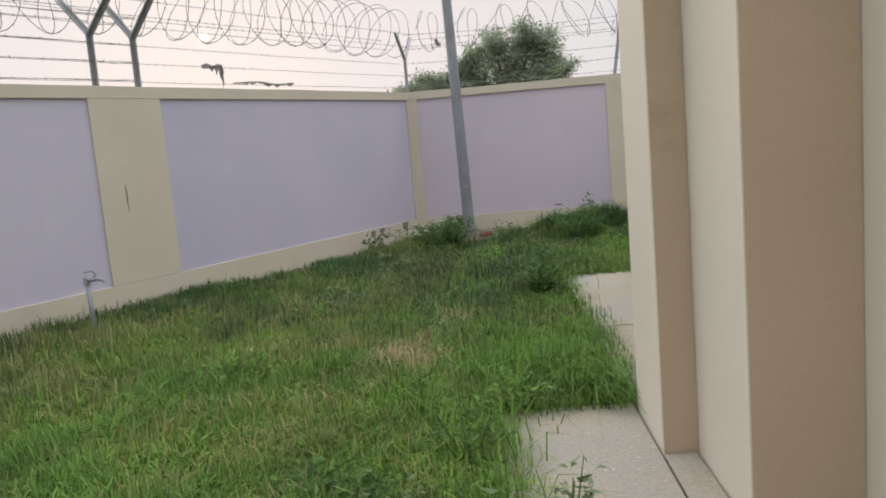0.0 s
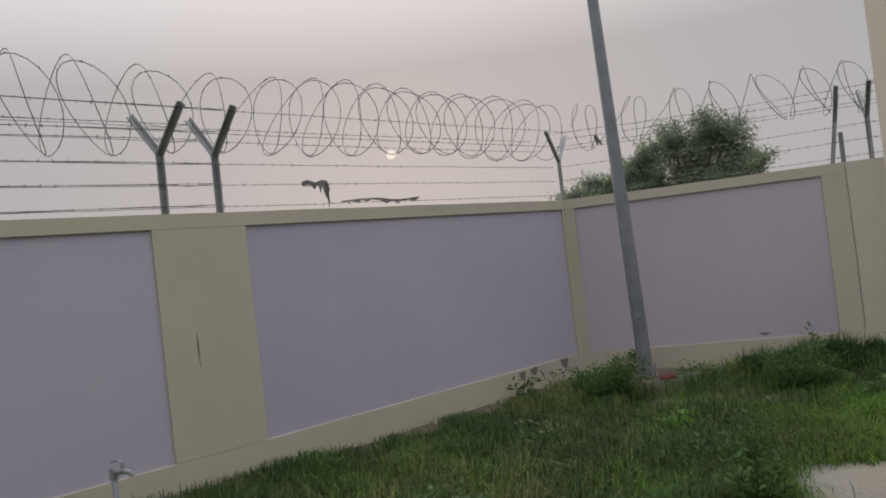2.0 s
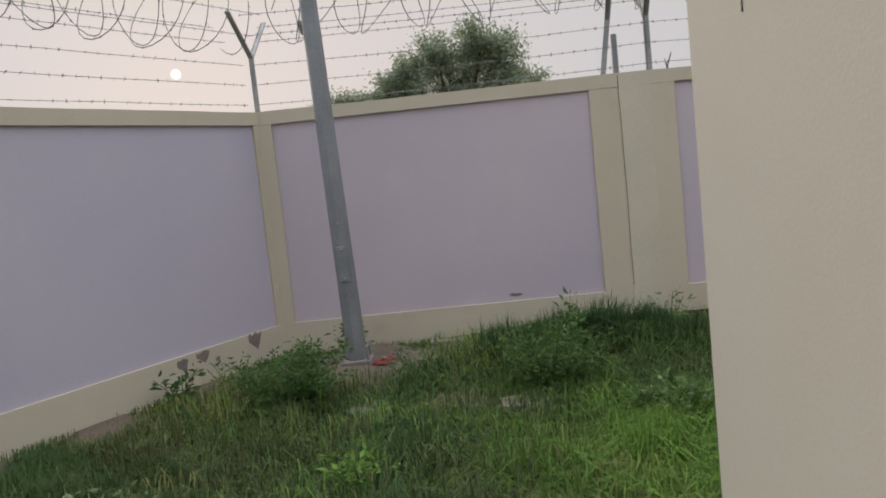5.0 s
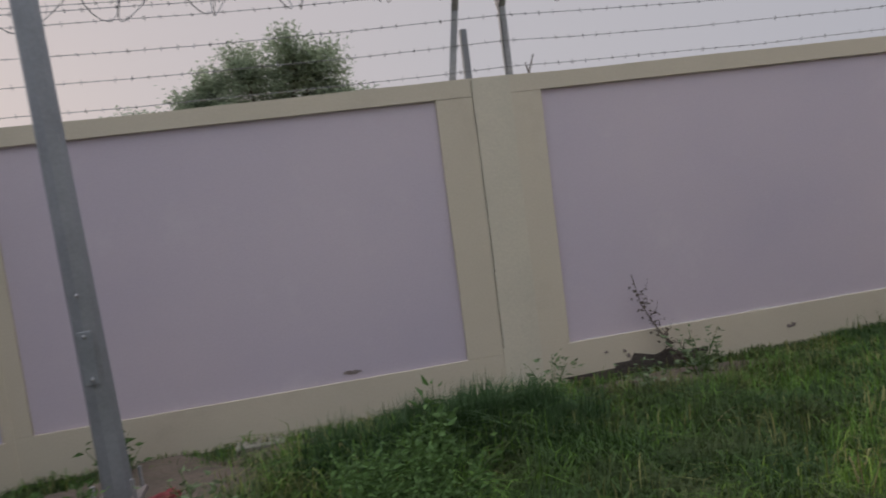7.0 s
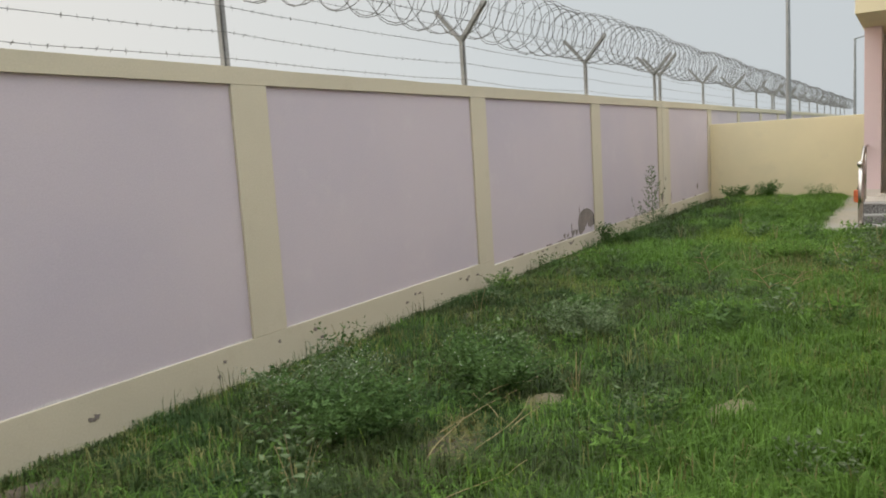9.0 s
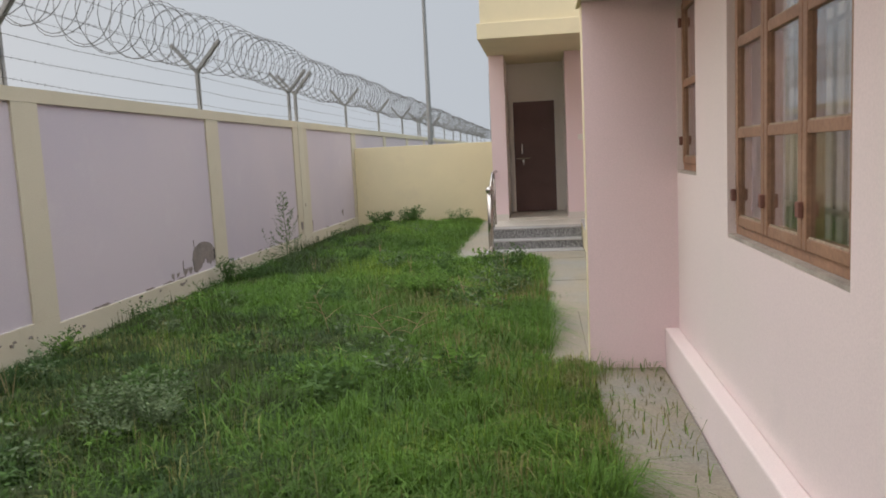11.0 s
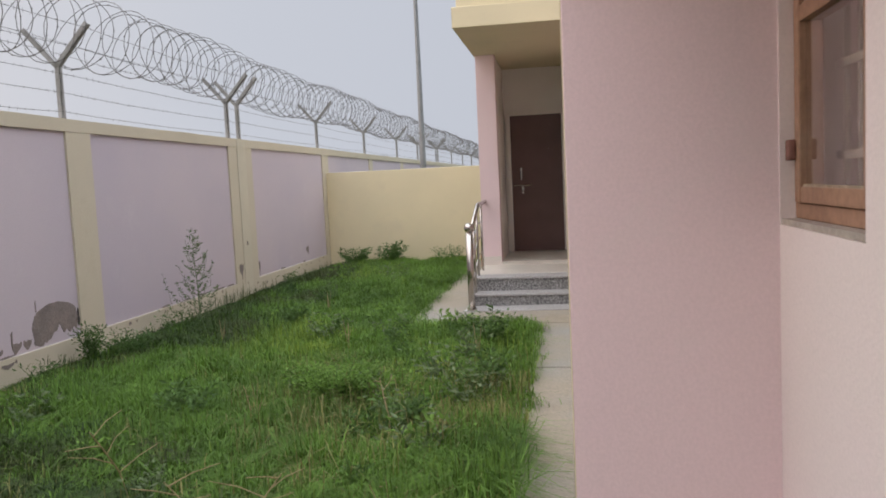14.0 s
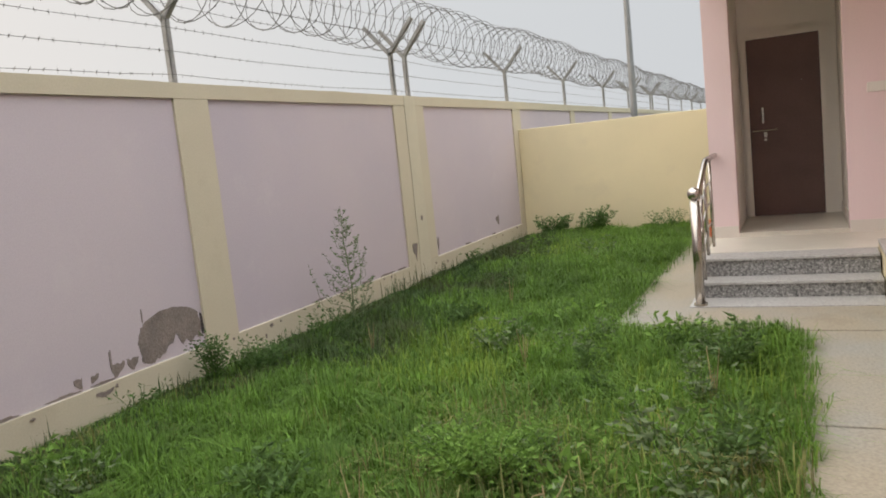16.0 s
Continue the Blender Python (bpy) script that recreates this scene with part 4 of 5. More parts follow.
def handrail(y, z0, label):
    r = thing("handrail", label, "handrail", "handrails of the entrance steps")
    bm = bmesh.new()
    tube(bm, [(17.14, y, z0), (17.14, y, z0 + 0.93)], 0.042, 14)
    post = part("newel_post", bm, CHROME, r, smooth=True)
    bm = bmesh.new()
    tube(bm, [(17.14, y, z0), (17.14, y, z0 + 0.02)], 0.06, 14)
    part("flange", bm, CHROME, post)
    bm = bmesh.new()
    ball(bm, (17.14, y, z0 + 0.99), 0.06, 18)
    part("ball_finial", bm, CHROME, post, "polished ball finial", smooth=True)
    bm = bmesh.new()
    tube(bm, [(17.16, y, z0 + 0.86), (18.05, y, 1.22), (18.2, y, 1.26), (PX - 0.002, y, 1.27)], 0.027, 10)
    part("top_rail", bm, CHROME, r, smooth=True)
    for x, zb in ((17.62, 0.17), (18.0, 0.342), (18.55, 0.346)):
        bm = bmesh.new()
        top = z0 + 0.86 + (x - 17.16) * 0.40 if x < 18.05 else 1.26
        tube(bm, [(x, y, zb), (x, y, top)], 0.016, 8)
        part("baluster", bm, CHROME, r, smooth=True)
    for k in (0.28, 0.52, 0.74):
        bm = bmesh.new()
        tube(bm, [(17.16, y, z0 + 0.92 * k), (18.05, y, 0.34 + 0.9 * k), (18.56, y, 0.36 + 0.9 * k)], 0.010, 6)
        part("mid_rail", bm, CHROME, r)


handrail(12.36, 0.03, "stainless steel stair handrail with ball finial on the granite steps")
ramp_rail = thing("handrail", "stainless steel railing with ball finial on the yellow entrance ramp", "handrail", "handrails of the entrance steps")
RY = 10.75
for k in range(11):
    x = 17.14 - 0.52 * k
    zb = ramp_top(x) - 0.004
    bm = bmesh.new()
    if k == 0:
        tube(bm, [(x, RY, zb), (x, RY, zb + 0.97)], 0.040, 14)
        newel = part("newel_post", bm, CHROME, ramp_rail, smooth=True)
        bm = bmesh.new()
        ball(bm, (x, RY, zb + 1.03), 0.06, 18)
        part("ball_finial", bm, CHROME, newel, "polished ball finial", smooth=True)
        continue
    tube(bm, [(x, RY, zb), (x, RY, zb + 0.66)], 0.025, 10)
    tube(bm, [(x, RY, zb + 0.655), (x, RY, zb + 0.85)], 0.014, 8)
    post = part("baluster", bm, CHROME, ramp_rail, smooth=True)
    bm = bmesh.new()
    tube(bm, [(x, RY, zb), (x, RY, zb + 0.016)], 0.042, 12)
    part("flange", bm, CHROME, post)
for h, r in ((0.86, 0.028), (0.60, 0.013), (0.37, 0.013), (0.14, 0.013)):
    bm = bmesh.new()
    tube(bm, [(17.14, RY, ramp_top(17.14) + h), (11.9, RY, ramp_top(11.9) + h)], r, 8)
    part("top_rail" if h > 0.8 else "mid_rail", bm, CHROME, ramp_rail, smooth=True)
can = thing("jerrycan", "small orange plastic jerrycan standing by the yard path", "jerrycan", m=pose(21.75, 12.63, 0.016, 0, 0, 20))
bm = bmesh.new()
box(bm, -0.11, 0.11, -0.08, 0.08, 0, 0.26, 0.02)
part("body", bm, ORANGE, can)
bm = bmesh.new()
tube(bm, [(0.06, 0, 0.25), (0.06, 0, 0.31)], 0.025, 8)
part("cap", bm, CRACK, can)

# ---- sun disc in the haze ----
bm = bmesh.new()
bmesh.ops.create_circle(bm, cap_ends=True, segments=40, radius=2000 * math.tan(radians(0.34)))
glow = bpy.data.materials.new("sun_glow")
glow.use_nodes = True
gn = glow.node_tree.nodes
em = gn.new("ShaderNodeEmission")
em.inputs[0].default_value, em.inputs[1].default_value = (1.0, 0.86, 0.72, 1), 1.6
glow.node_tree.links.new(em.outputs[0], gn["Material Output"].inputs[0])
disc = solid("backdrop_sun", bm, glow, "pale sun disc low in the haze", "sun")
disc.matrix_world = look(SUN_DIR * 2000, (0, 0, 0))
disc.visible_shadow = False


# ---- plants ----
def leaf_cloud(base, direction, size, rnd_np, aspect=0.4):
    """Diamond leaves, each folded along its middle: (verts, faces) from base points and directions."""
    n = len(base)
    d = direction / np.linalg.norm(direction, axis=1)[:, None]
    r = rnd_np.normal(size=(n, 3))
    side = np.cross(d, r)
    side /= np.linalg.norm(side, axis=1)[:, None] + 1e-9
    up = np.cross(side, d)
    L = size[:, None]
    a = base
    m = base + d * L * 0.45
    b = m + side * L * aspect * 0.5 + up * L * 0.10
    c = m - side * L * aspect * 0.5 + up * L * 0.10
    e = base + d * L - up * L * 0.12
    v = np.stack([a, b, e, c], axis=1).reshape(-1, 3)
    i = np.arange(n)[:, None] * 4
    f = np.concatenate([np.concatenate([i, i + 1, i + 2], axis=1), np.concatenate([i, i + 2, i + 3], axis=1)])
    return v, f


def plant(name, x, y, height, spread, stems, leaves, leaf, mat, label, category="weed", seed=0, flowers=0, bare=0.1, group="", z=0.0, aspect=0.4, droop=0.0):
    rnd = np.random.default_rng(seed)
    ob = thing(name, label, category, group, m=pose(x, y, z))
    bm = bmesh.new()
    B, D, tips = [], [], []
    for k in range(stems):
        a = rnd.uniform(0, 2 * math.pi)
        r = spread * math.sqrt(rnd.uniform(0.02, 1))
        h = height * rnd.uniform(0.62, 1.0) * (1 - 0.25 * r / max(spread, 1e-6))
        p0 = Vector((0.15 * r * math.cos(a), 0.15 * r * math.sin(a), -0.03))
        p3 = Vector((r * math.cos(a), r * math.sin(a), h - droop * r))
        p1 = p0 + Vector((0.2 * r * math.cos(a), 0.2 * r * math.sin(a), h * 0.5))
        pts = []
        for i in range(6):
            t = i / 5
            pts.append(p0 * (1 - t) ** 2 + p1 * 2 * t * (1 - t) + p3 * t * t)
        tube(bm, pts, 0.004 + 0.004 * height, 4, 0.0015)
        tips.append(p3)
        n = max(1, leaves // stems)
        for _ in range(n):
            t = rnd.uniform(bare, 1.0)
            p = p0 * (1 - t) ** 2 + p1 * 2 * t * (1 - t) + p3 * t * t
            out = Vector((rnd.normal(), rnd.normal(), rnd.uniform(-0.2, 0.9)))
            B.append(p + out * 0.02 * rnd.uniform(0, 2.5))
            D.append(out)
    tagged(part("stem", bm, STRAW if mat is STRAW else WEED, ob), kind="stuff")
    v, f = leaf_cloud(np.array(B), np.array(D), leaf * rnd.uniform(0.5, 1.15, len(B)), rnd, aspect)
    lv = new("foliage", raw_mesh("foliage", v, f, mat))
    lv.parent = ob
    if flowers:
        fb = np.array([tips[k % len(tips)] for k in range(flowers)]) + rnd.normal(size=(flowers, 3)) * [0.05, 0.05, 0.03]
        v, f = leaf_cloud(fb, rnd.normal(size=(flowers, 3)) + [0, 0, 0.6], np.full(flowers, 0.0085), rnd, 0.9)
        fl = new("flower_cluster", raw_mesh("flower_cluster", v, f, PETAL))
        fl.parent = ob
        tagged(fl, "tiny white flower heads", kind="stuff")
    return ob


WG = "weeds in the yard"
plant("bush", 0.52, 14.05, 0.52, 0.50, 44, 5200, 0.045, WEED, "dense dark green leafy bush in the wall corner", "bush", 1)
plant("weed", 0.72, 15.55, 0.42, 0.2, 7, 120, 0.09, WEED, "young leafy weed at the wall foot", seed=2, group=WG)
plant("weed", -0.55, 14.6, 0.30, 0.22, 7, 110, 0.08, WEED, "young leafy weed at the wall foot", seed=3, group=WG)
plant("bush", 2.38, 13.9, 0.55, 0.45, 34, 3400, 0.045, WEED, "grey-green leafy weed bush beside tall grass", "bush", 4)
plant("weed", 2.55, 14.3, 0.75, 0.18, 7, 200, 0.08, WEED, "tall leafy weed rising from long grass", seed=5, group=WG)
plant("weed", 2.95, 13.0, 0.32, 0.3, 10, 300, 0.07, WEED, "low spreading green weed", seed=6, group=WG)
plant("weed", 1.66, 11.0, 0.52, 0.20, 14, 900, 0.04, WEED, "fresh green feathery weed at the concrete edge", seed=7, group=WG)
plant("weed", 1.62, 10.3, 0.50, 0.25, 14, 600, 0.07, WEED, "leafy green weed at the concrete edge", seed=8, group=WG)
plant("bush", 6.4, 14.4, 0.52, 0.62, 46, 5000, 0.045, WEED, "dense green weed bush with small white flowers", "bush", 9, flowers=60)
plant("weed", 6.75, 14.9, 0.5, 0.5, 30, 2000, 0.04, PALE_WEED, "green weed with many tiny white flowers", seed=10, flowers=260, group=WG)
plant("bush", 7.5, 14.05, 0.5, 0.5, 36, 3600, 0.042, WEED, "dark green weed bush with tiny white flowers", "bush", 11, flowers=110)
plant("weed", 9.1, 13.95, 0.38, 0.5, 30, 2200, 0.045, PALE_WEED, "spreading green weed with pale leaf tips", seed=12, group=WG)
plant("weed", 9.5, 14.2, 0.36, 0.3, 12, 500, 0.07, WEED, "leafy green weed in the grass", seed=13, group=WG)
plant("weed", 14.68, 15.75, 0.48, 0.13, 14, 900, 0.04, WEED, "dark leafy weed against the peeled wall", seed=14, group=WG)
plant("weed", 14.98, 15.55, 0.32, 0.32, 22, 900, 0.045, WEED, "round-leaved weed at the wall foot", seed=15, group=WG)
plant("shrub", 22.78, 15.32, 0.46, 0.36, 26, 1100, 0.065, WEED, "dark leafy shrub at the foot of the yellow wall", "shrub", 17, group="shrubs by the yellow wall")
plant("shrub", 22.78, 14.6, 0.52, 0.32, 26, 1200, 0.065, WEED, "dark leafy shrub at the foot of the yellow wall", "shrub", 18, group="shrubs by the yellow wall")
plant("shrub", 22.75, 13.47, 0.48, 0.36, 22, 420, 0.055, WEED, "sparse leafy shrub at the foot of the yellow wall", "shrub", 19, group="shrubs by the yellow wall")
plant("weed", 13.32, 12.92, 0.38, 0.42, 60, 5200, 0.038, BRIGHT_WEED, "bright green feathery weed in the lawn", seed=20, group=WG)
plant("weed", 12.6, 12.35, 0.30, 0.3, 14, 500, 0.06, WEED, "low green weed in the lawn", seed=21, group=WG)
plant("weed", 16.6, 14.4, 0.28, 0.3, 14, 500, 0.06, WEED, "low dark green weed in the lawn", seed=22, group=WG)
plant("weed", 12.9, 13.9, 0.32, 0.3, 14, 480, 0.06, WEED, "low dark green weed in the lawn", seed=23, group=WG)
plant("weed", 10.5, 13.9, 0.40, 0.25, 9, 140, 0.07, WEED, "straggly green weed with broad leaves", seed=24, group=WG)
plant("weed", 9.6, 12.9, 0.35, 0.3, 12, 300, 0.08, WEED, "pale straggly weed in the lawn", seed=25, group=WG)
plant("weed", 13.6, 11.9, 0.38, 0.34, 14, 420, 0.06, WEED, "pale weed with narrow leaves by the path edge", seed=26, group=WG)
plant("weed", 15.2, 12.0, 0.42, 0.3, 14, 420, 0.06, WEED, "pale weed with narrow leaves by the path edge", seed=27, group=WG)
plant("weed", 8.0, 15.75, 0.30, 0.3, 12, 160, 0.05, WEED, "thin weed at the wall foot", seed=28, group=WG)
plant("weed", 11.0, 15.75, 0.32, 0.25, 12, 160, 0.05, WEED, "thin weed at the wall foot", seed=29, group=WG)
plant("weed", 13.9, 15.72, 0.28, 0.22, 10, 120, 0.05, WEED, "thin weed at the wall foot", seed=30, group=WG)
plant("weed", 12.4, 15.72, 0.30, 0.25, 10, 130, 0.05, WEED, "thin weed at the wall foot", seed=31, group=WG)
plant("weed", 1.0, 6.6, 0.35, 0.2, 10, 180, 0.05, WEED, "seeding weed at the concrete edge", seed=32, group=WG)
plant("weed", 0.5, 6.2, 0.28, 0.25, 12, 300, 0.06, WEED, "low broad-leaved weed in the grass", seed=33, group=WG)


def sapling(x, y, height, reach, seed, label):
    """A slender leader with thin side shoots that shorten towards the tip, and tiny sparse leaves."""
    rnd = np.random.default_rng(seed)
    ob = thing("sapling", label, "sapling", m=pose(x, y, 0))
    bm = bmesh.new()
    tube(bm, [(0, 0, -0.03), (0.02, 0, height * 0.35), (-0.02, 0.01, height * 0.7), (-0.03, 0, height)], 0.008, 5, 0.002)
    B, D = [], []
    for k in range(42):
        t = 0.03 + 0.93 * (k / 42) ** 1.25
        a = k * 2.4 + rnd.uniform(-0.4, 0.4)
        L = reach * (1.05 - t) * rnd.uniform(0.35, 1.15) + 0.03
        p0 = Vector((0, 0, height * t))
        d = Vector((math.cos(a), math.sin(a), 0))
        p2 = p0 + d * L * rnd.uniform(0.6, 1.0) + Vector((0, 0, L * rnd.uniform(0.4, 1.3)))
        p1 = p0 + d * L * 0.6 + Vector((0, 0, L * 0.25))
        tube(bm, [p0, p1, p2], 0.0035, 4, 0.0012)
        for _ in range(int(8 + 60 * L)):
            q = rnd.uniform(0.15, 1.0)
            B.append(p0 * (1 - q) ** 2 + p1 * 2 * q * (1 - q) + p2 * q * q)
            D.append(Vector((rnd.normal(), rnd.normal(), rnd.uniform(-0.1, 1.0))))
    part("stem", bm, PALE_WEED, ob)
    v, f = leaf_cloud(np.array(B), np.array(D), rnd.uniform(0.02, 0.045, len(B)), rnd, 0.4)
    lv = new("foliage", raw_mesh("foliage", v, f, PALE_WEED))
    lv.parent = ob


sapling(16.42, 15.5, 1.20, 0.42, 16, "tall sparse sapling with tiny grey-green leaves by the wall")
plant("weed", 16.05, 15.55, 0.34, 0.26, 12, 320, 0.045, WEED, "leafy weed at the sapling foot", seed=61, group=WG)


def forked_stalk(x, y, height, seed, turn, label):
    """A dry stalk broken over, with a few bare side branches."""
    rnd = random.Random(seed)
    ob = thing("dry_stalk", label, "dead weed", "dry forked stalks in the lawn", m=pose(x, y, -0.02, 0, 0, turn))
    bm = bmesh.new()
    pts = [Vector((0, 0, 0)), Vector((0.05, 0, height * 0.45)), Vector((0.13, 0.02, height * 0.75)), Vector((0.20, 0.03, height))]
    tube(bm, pts, 0.006, 5, 0.003)
    part("stalk", bm, STRAW, ob)
    for k in range(5):
        b = pts[1].lerp(pts[3], k / 4.5)
        side = 1 if k % 2 else -1
        d = Vector((side * rnd.uniform(0.08, 0.2), rnd.uniform(-0.1, 0.1), rnd.uniform(0.04, 0.12)))
        bm = bmesh.new()
        tube(bm, [b, b + d * 0.6, b + d + Vector((side * 0.05, 0, 0.0))], 0.004, 4, 0.0018)
        part("side_branch", bm, STRAW, ob)


forked_stalk(11.02, 12.78, 0.36, 3, 100, "yellow dry forked stalk standing in green grass")
forked_stalk(11.10, 12.70, 0.30, 4, -60, "yellow dry forked stalk leaning in green grass")
forked_stalk(11.5, 13.47, 0.46, 5, 150, "brown dry forked stalk leaning in green grass")
forked_stalk(12.4, 12.3, 0.40, 7, 20, "pale dry forked stalk by the path edge")


def fallen_stalk(x, y, length, turn, arch, seed):
    """A long dead stem lying bowed over the grass."""
    ob = thing("fallen_stalk", "long yellow dead stem lying bowed over the grass", "dead weed", "fallen stems in the grass", m=pose(x, y, 0.05, 0, 0, turn))
    bm = bmesh.new()
    pts = [(length * t, 0.05 * math.sin(t * 4 + seed), 0.03 + 0.3 * arch * math.sin(math.pi * min(1, t * 1.15)) ** 0.8 if t < 0.87 else 0.05) for t in np.linspace(0, 1, 12)]
    tube(bm, pts, 0.0036, 5, 0.002)
    part("stem", bm, STRAW, ob)


for k, (x, y, length, turn, arch) in enumerate(((5.15, 13.75, 0.75, 12, 0.20), (5.5, 13.45, 0.9, -8, 0.08), (6.3, 13.75, 0.7, 20, 0.10), (6.45, 13.6, 0.85, 3, 0.09), (6.6, 13.95, 0.8, -14, 0.12),
                                                (6.9, 13.75, 0.6, 35, 0.10), (4.15, 14.3, 0.7, 28, 0.10), (7.05, 13.9, 0.7, -4, 0.14), (6.75, 13.5, 0.6, 14, 0.07))):
    fallen_stalk(x, y, length, turn, arch, k)
dead = thing("dead_weed", "curved brown dead stalk leaning on the boundary wall", "weed", m=pose(4.82, 15.9, 0))
bm = bmesh.new()
tube(bm, [(0, 0, -0.02), (-0.06, 0.01, 0.18), (-0.16, 0.03, 0.34), (-0.25, 0.05, 0.52), (-0.30, 0.06, 0.76)], 0.008, 5, 0.003)
for q in ((-0.03, 0.1), (-0.1, 0.26), (-0.2, 0.42), (-0.27, 0.6), (0.05, 0.15), (-0.14, 0.12)):
    tube(bm, [(q[0], 0.02, q[1]), (q[0] + 0.05, 0.0, q[1] + 0.05), (q[0] + 0.06, -0.02, q[1] + 0.12)], 0.004, 4, 0.002)
part("stalk", bm, BARK, dead)
rng_d = np.random.default_rng(8)
kk = rng_d.uniform(0, 1, 150) ** 1.6
bb = np.stack([-0.30 * kk + rng_d.normal(size=150) * 0.035, 0.04 * kk + rng_d.normal(size=150) * 0.012, 0.05 + 0.62 * kk + rng_d.normal(size=150) * 0.03], axis=1)
vv, ff = leaf_cloud(bb, rng_d.normal(size=(150, 3)), np.full(150, 0.035), rng_d, 0.6)
husk = new("husk", raw_mesh("husk", vv, ff, BARK))
husk.parent = dead
tagged(husk, "shrivelled brown leaves", kind="stuff")


def inside_yard(x, y):
    return y < 15.9 and x * ws - (y - 16) * wc > 0.1 and not (x > 1.7 and y < 11.45) and not (x > 10 and y < 11.7) and not (x > 16 and y < 13.15)


rnd_w = random.Random(21)
kinds = [plant("weed", 11.6, 12.3, 0.26, 0.16, 7, 130, 0.05, WEED, "small leafy green weed in the grass", seed=50, group=WG),
         plant("weed", 14.6, 12.1, 0.33, 0.20, 8, 150, 0.055, PALE_WEED, "small pale grey-green weed in the grass", seed=51, group=WG),
         plant("weed", 9.9, 13.3, 0.22, 0.22, 9, 160, 0.06, BRIGHT_WEED, "small bright green weed in the grass", seed=52, group=WG),
         plant("weed", 12.2, 11.95, 0.34, 0.10, 4, 26, 0.018, STRAW, "thin dry seeding weed in the grass", seed=53, group=WG)]
for zone, count in (((-3.5, 1.6, 5.5, 15.5), 26), ((3.0, 10.0, 11.6, 15.8), 34), ((10.0, 16.2, 11.75, 13.0), 30), ((10.0, 22.5, 13.0, 15.8), 24)):
    made = 0
    while made < count:
        x, y = rnd_w.uniform(zone[0], zone[1]), rnd_w.uniform(zone[2], zone[3])
        if inside_yard(x, y):
            k = rnd_w.choice((0, 0, 0, 1, 1, 1, 2, 2, 3))
            c = copy_thing(kinds[k], pose(x, y, 0, 0, 0, rnd_w.uniform(0, 360)))
            c.scale = (rnd_w.uniform(0.7, 1.3),) * 3
            made += 1


# ---- tree behind the wall ----
def tree(x, y, lobes, seed, label, leaves):
    """A trunk, one limb for each lobe of the crown with forked twigs, and small leaves gathered on the twig ends."""
    rnd = np.random.default_rng(seed)
    ob = thing("tree", label, "tree", m=pose(x, y, 0))
    bm = bmesh.new()
    tube(bm, [(0, 0, -0.1), (0.06, 0.02, 0.9), (0.0, 0.08, 1.7)], 0.17, 8, 0.11)
    ends, weights = [], []
    for lx, ly, lz, r in lobes:
        c = Vector((lx, ly, lz))
        b = Vector((0, 0.05, rnd.uniform(1.2, 1.7)))
        m = b.lerp(c, 0.55) + Vector((0, 0, 0.12))
        tube(bm, [b, m, c], 0.055, 6, 0.02)
        for _ in range(int(22 * r / 0.6)):
            d = Vector(rnd.normal(size=3)).normalized()
            tip = c + Vector((d.x, d.y, d.z * 0.8)) * r * rnd.uniform(0.45, 1.08)
            tube(bm, [m.lerp(c, 0.7), c.lerp(tip, 0.4) + Vector((0, 0, 0.05)), tip], 0.014, 4, 0.004)
            ends.append((tip, (tip - c).normalized()))
            weights.append(r ** 0.5 * rnd.uniform(0.3, 1.6))
    part("trunk", bm, BARK, ob)
    tips = np.array([list(e[0]) for e in ends])
    outs = np.array([list(e[1]) for e in ends])
    w = np.array(weights)
    pick = rnd.choice(len(tips), leaves, p=w / w.sum())
    along = rnd.uniform(-0.32, 0.16, leaves)[:, None]
    base = tips[pick] + outs[pick] * along + rnd.normal(size=(leaves, 3)) * [0.105, 0.105, 0.08]
    v, f = leaf_cloud(base, rnd.normal(size=(leaves, 3)) + [0, 0, -0.4], rnd.uniform(0.045, 0.095, leaves), rnd, 0.45)
    cr = new("crown", raw_mesh("crown", v, f, TREE_LEAF))
    cr.parent = ob


tree(1.9, 24.0, [(0.62, 0.0, 3.95, 0.68), (-0.25, 0.2, 3.90, 0.62), (0.2, 0.5, 3.3, 0.8), (1.10, 0.1, 3.40, 0.55), (1.40, -0.1, 3.10, 0.42), (-0.95, 0.0, 3.55, 0.58),
                 (-1.45, 0.2, 3.25, 0.55), (-2.05, 0.1, 3.10, 0.48), (-2.55, 0.0, 2.92, 0.40), (-0.6, -0.2, 2.9, 0.7), (0.7, -0.2, 2.85, 0.75), (0.95, 0.1, 3.95, 0.40), (-1.5, -0.2, 2.7, 0.6)],
     3, "broad green tree with an uneven crown behind the boundary wall", 46000)


# ---- grass ----
def smooth_noise(x, y, s, seed):
    r = np.random.default_rng(seed)
    out = np.zeros_like(x)
    for _ in range(7):
        a, k, p = r.uniform(0, 2 * np.pi), s * r.uniform(0.5, 1.8), r.uniform(0, 6.28)
        out += np.sin((x * np.cos(a) + y * np.sin(a)) * k + p)
    return out / 7


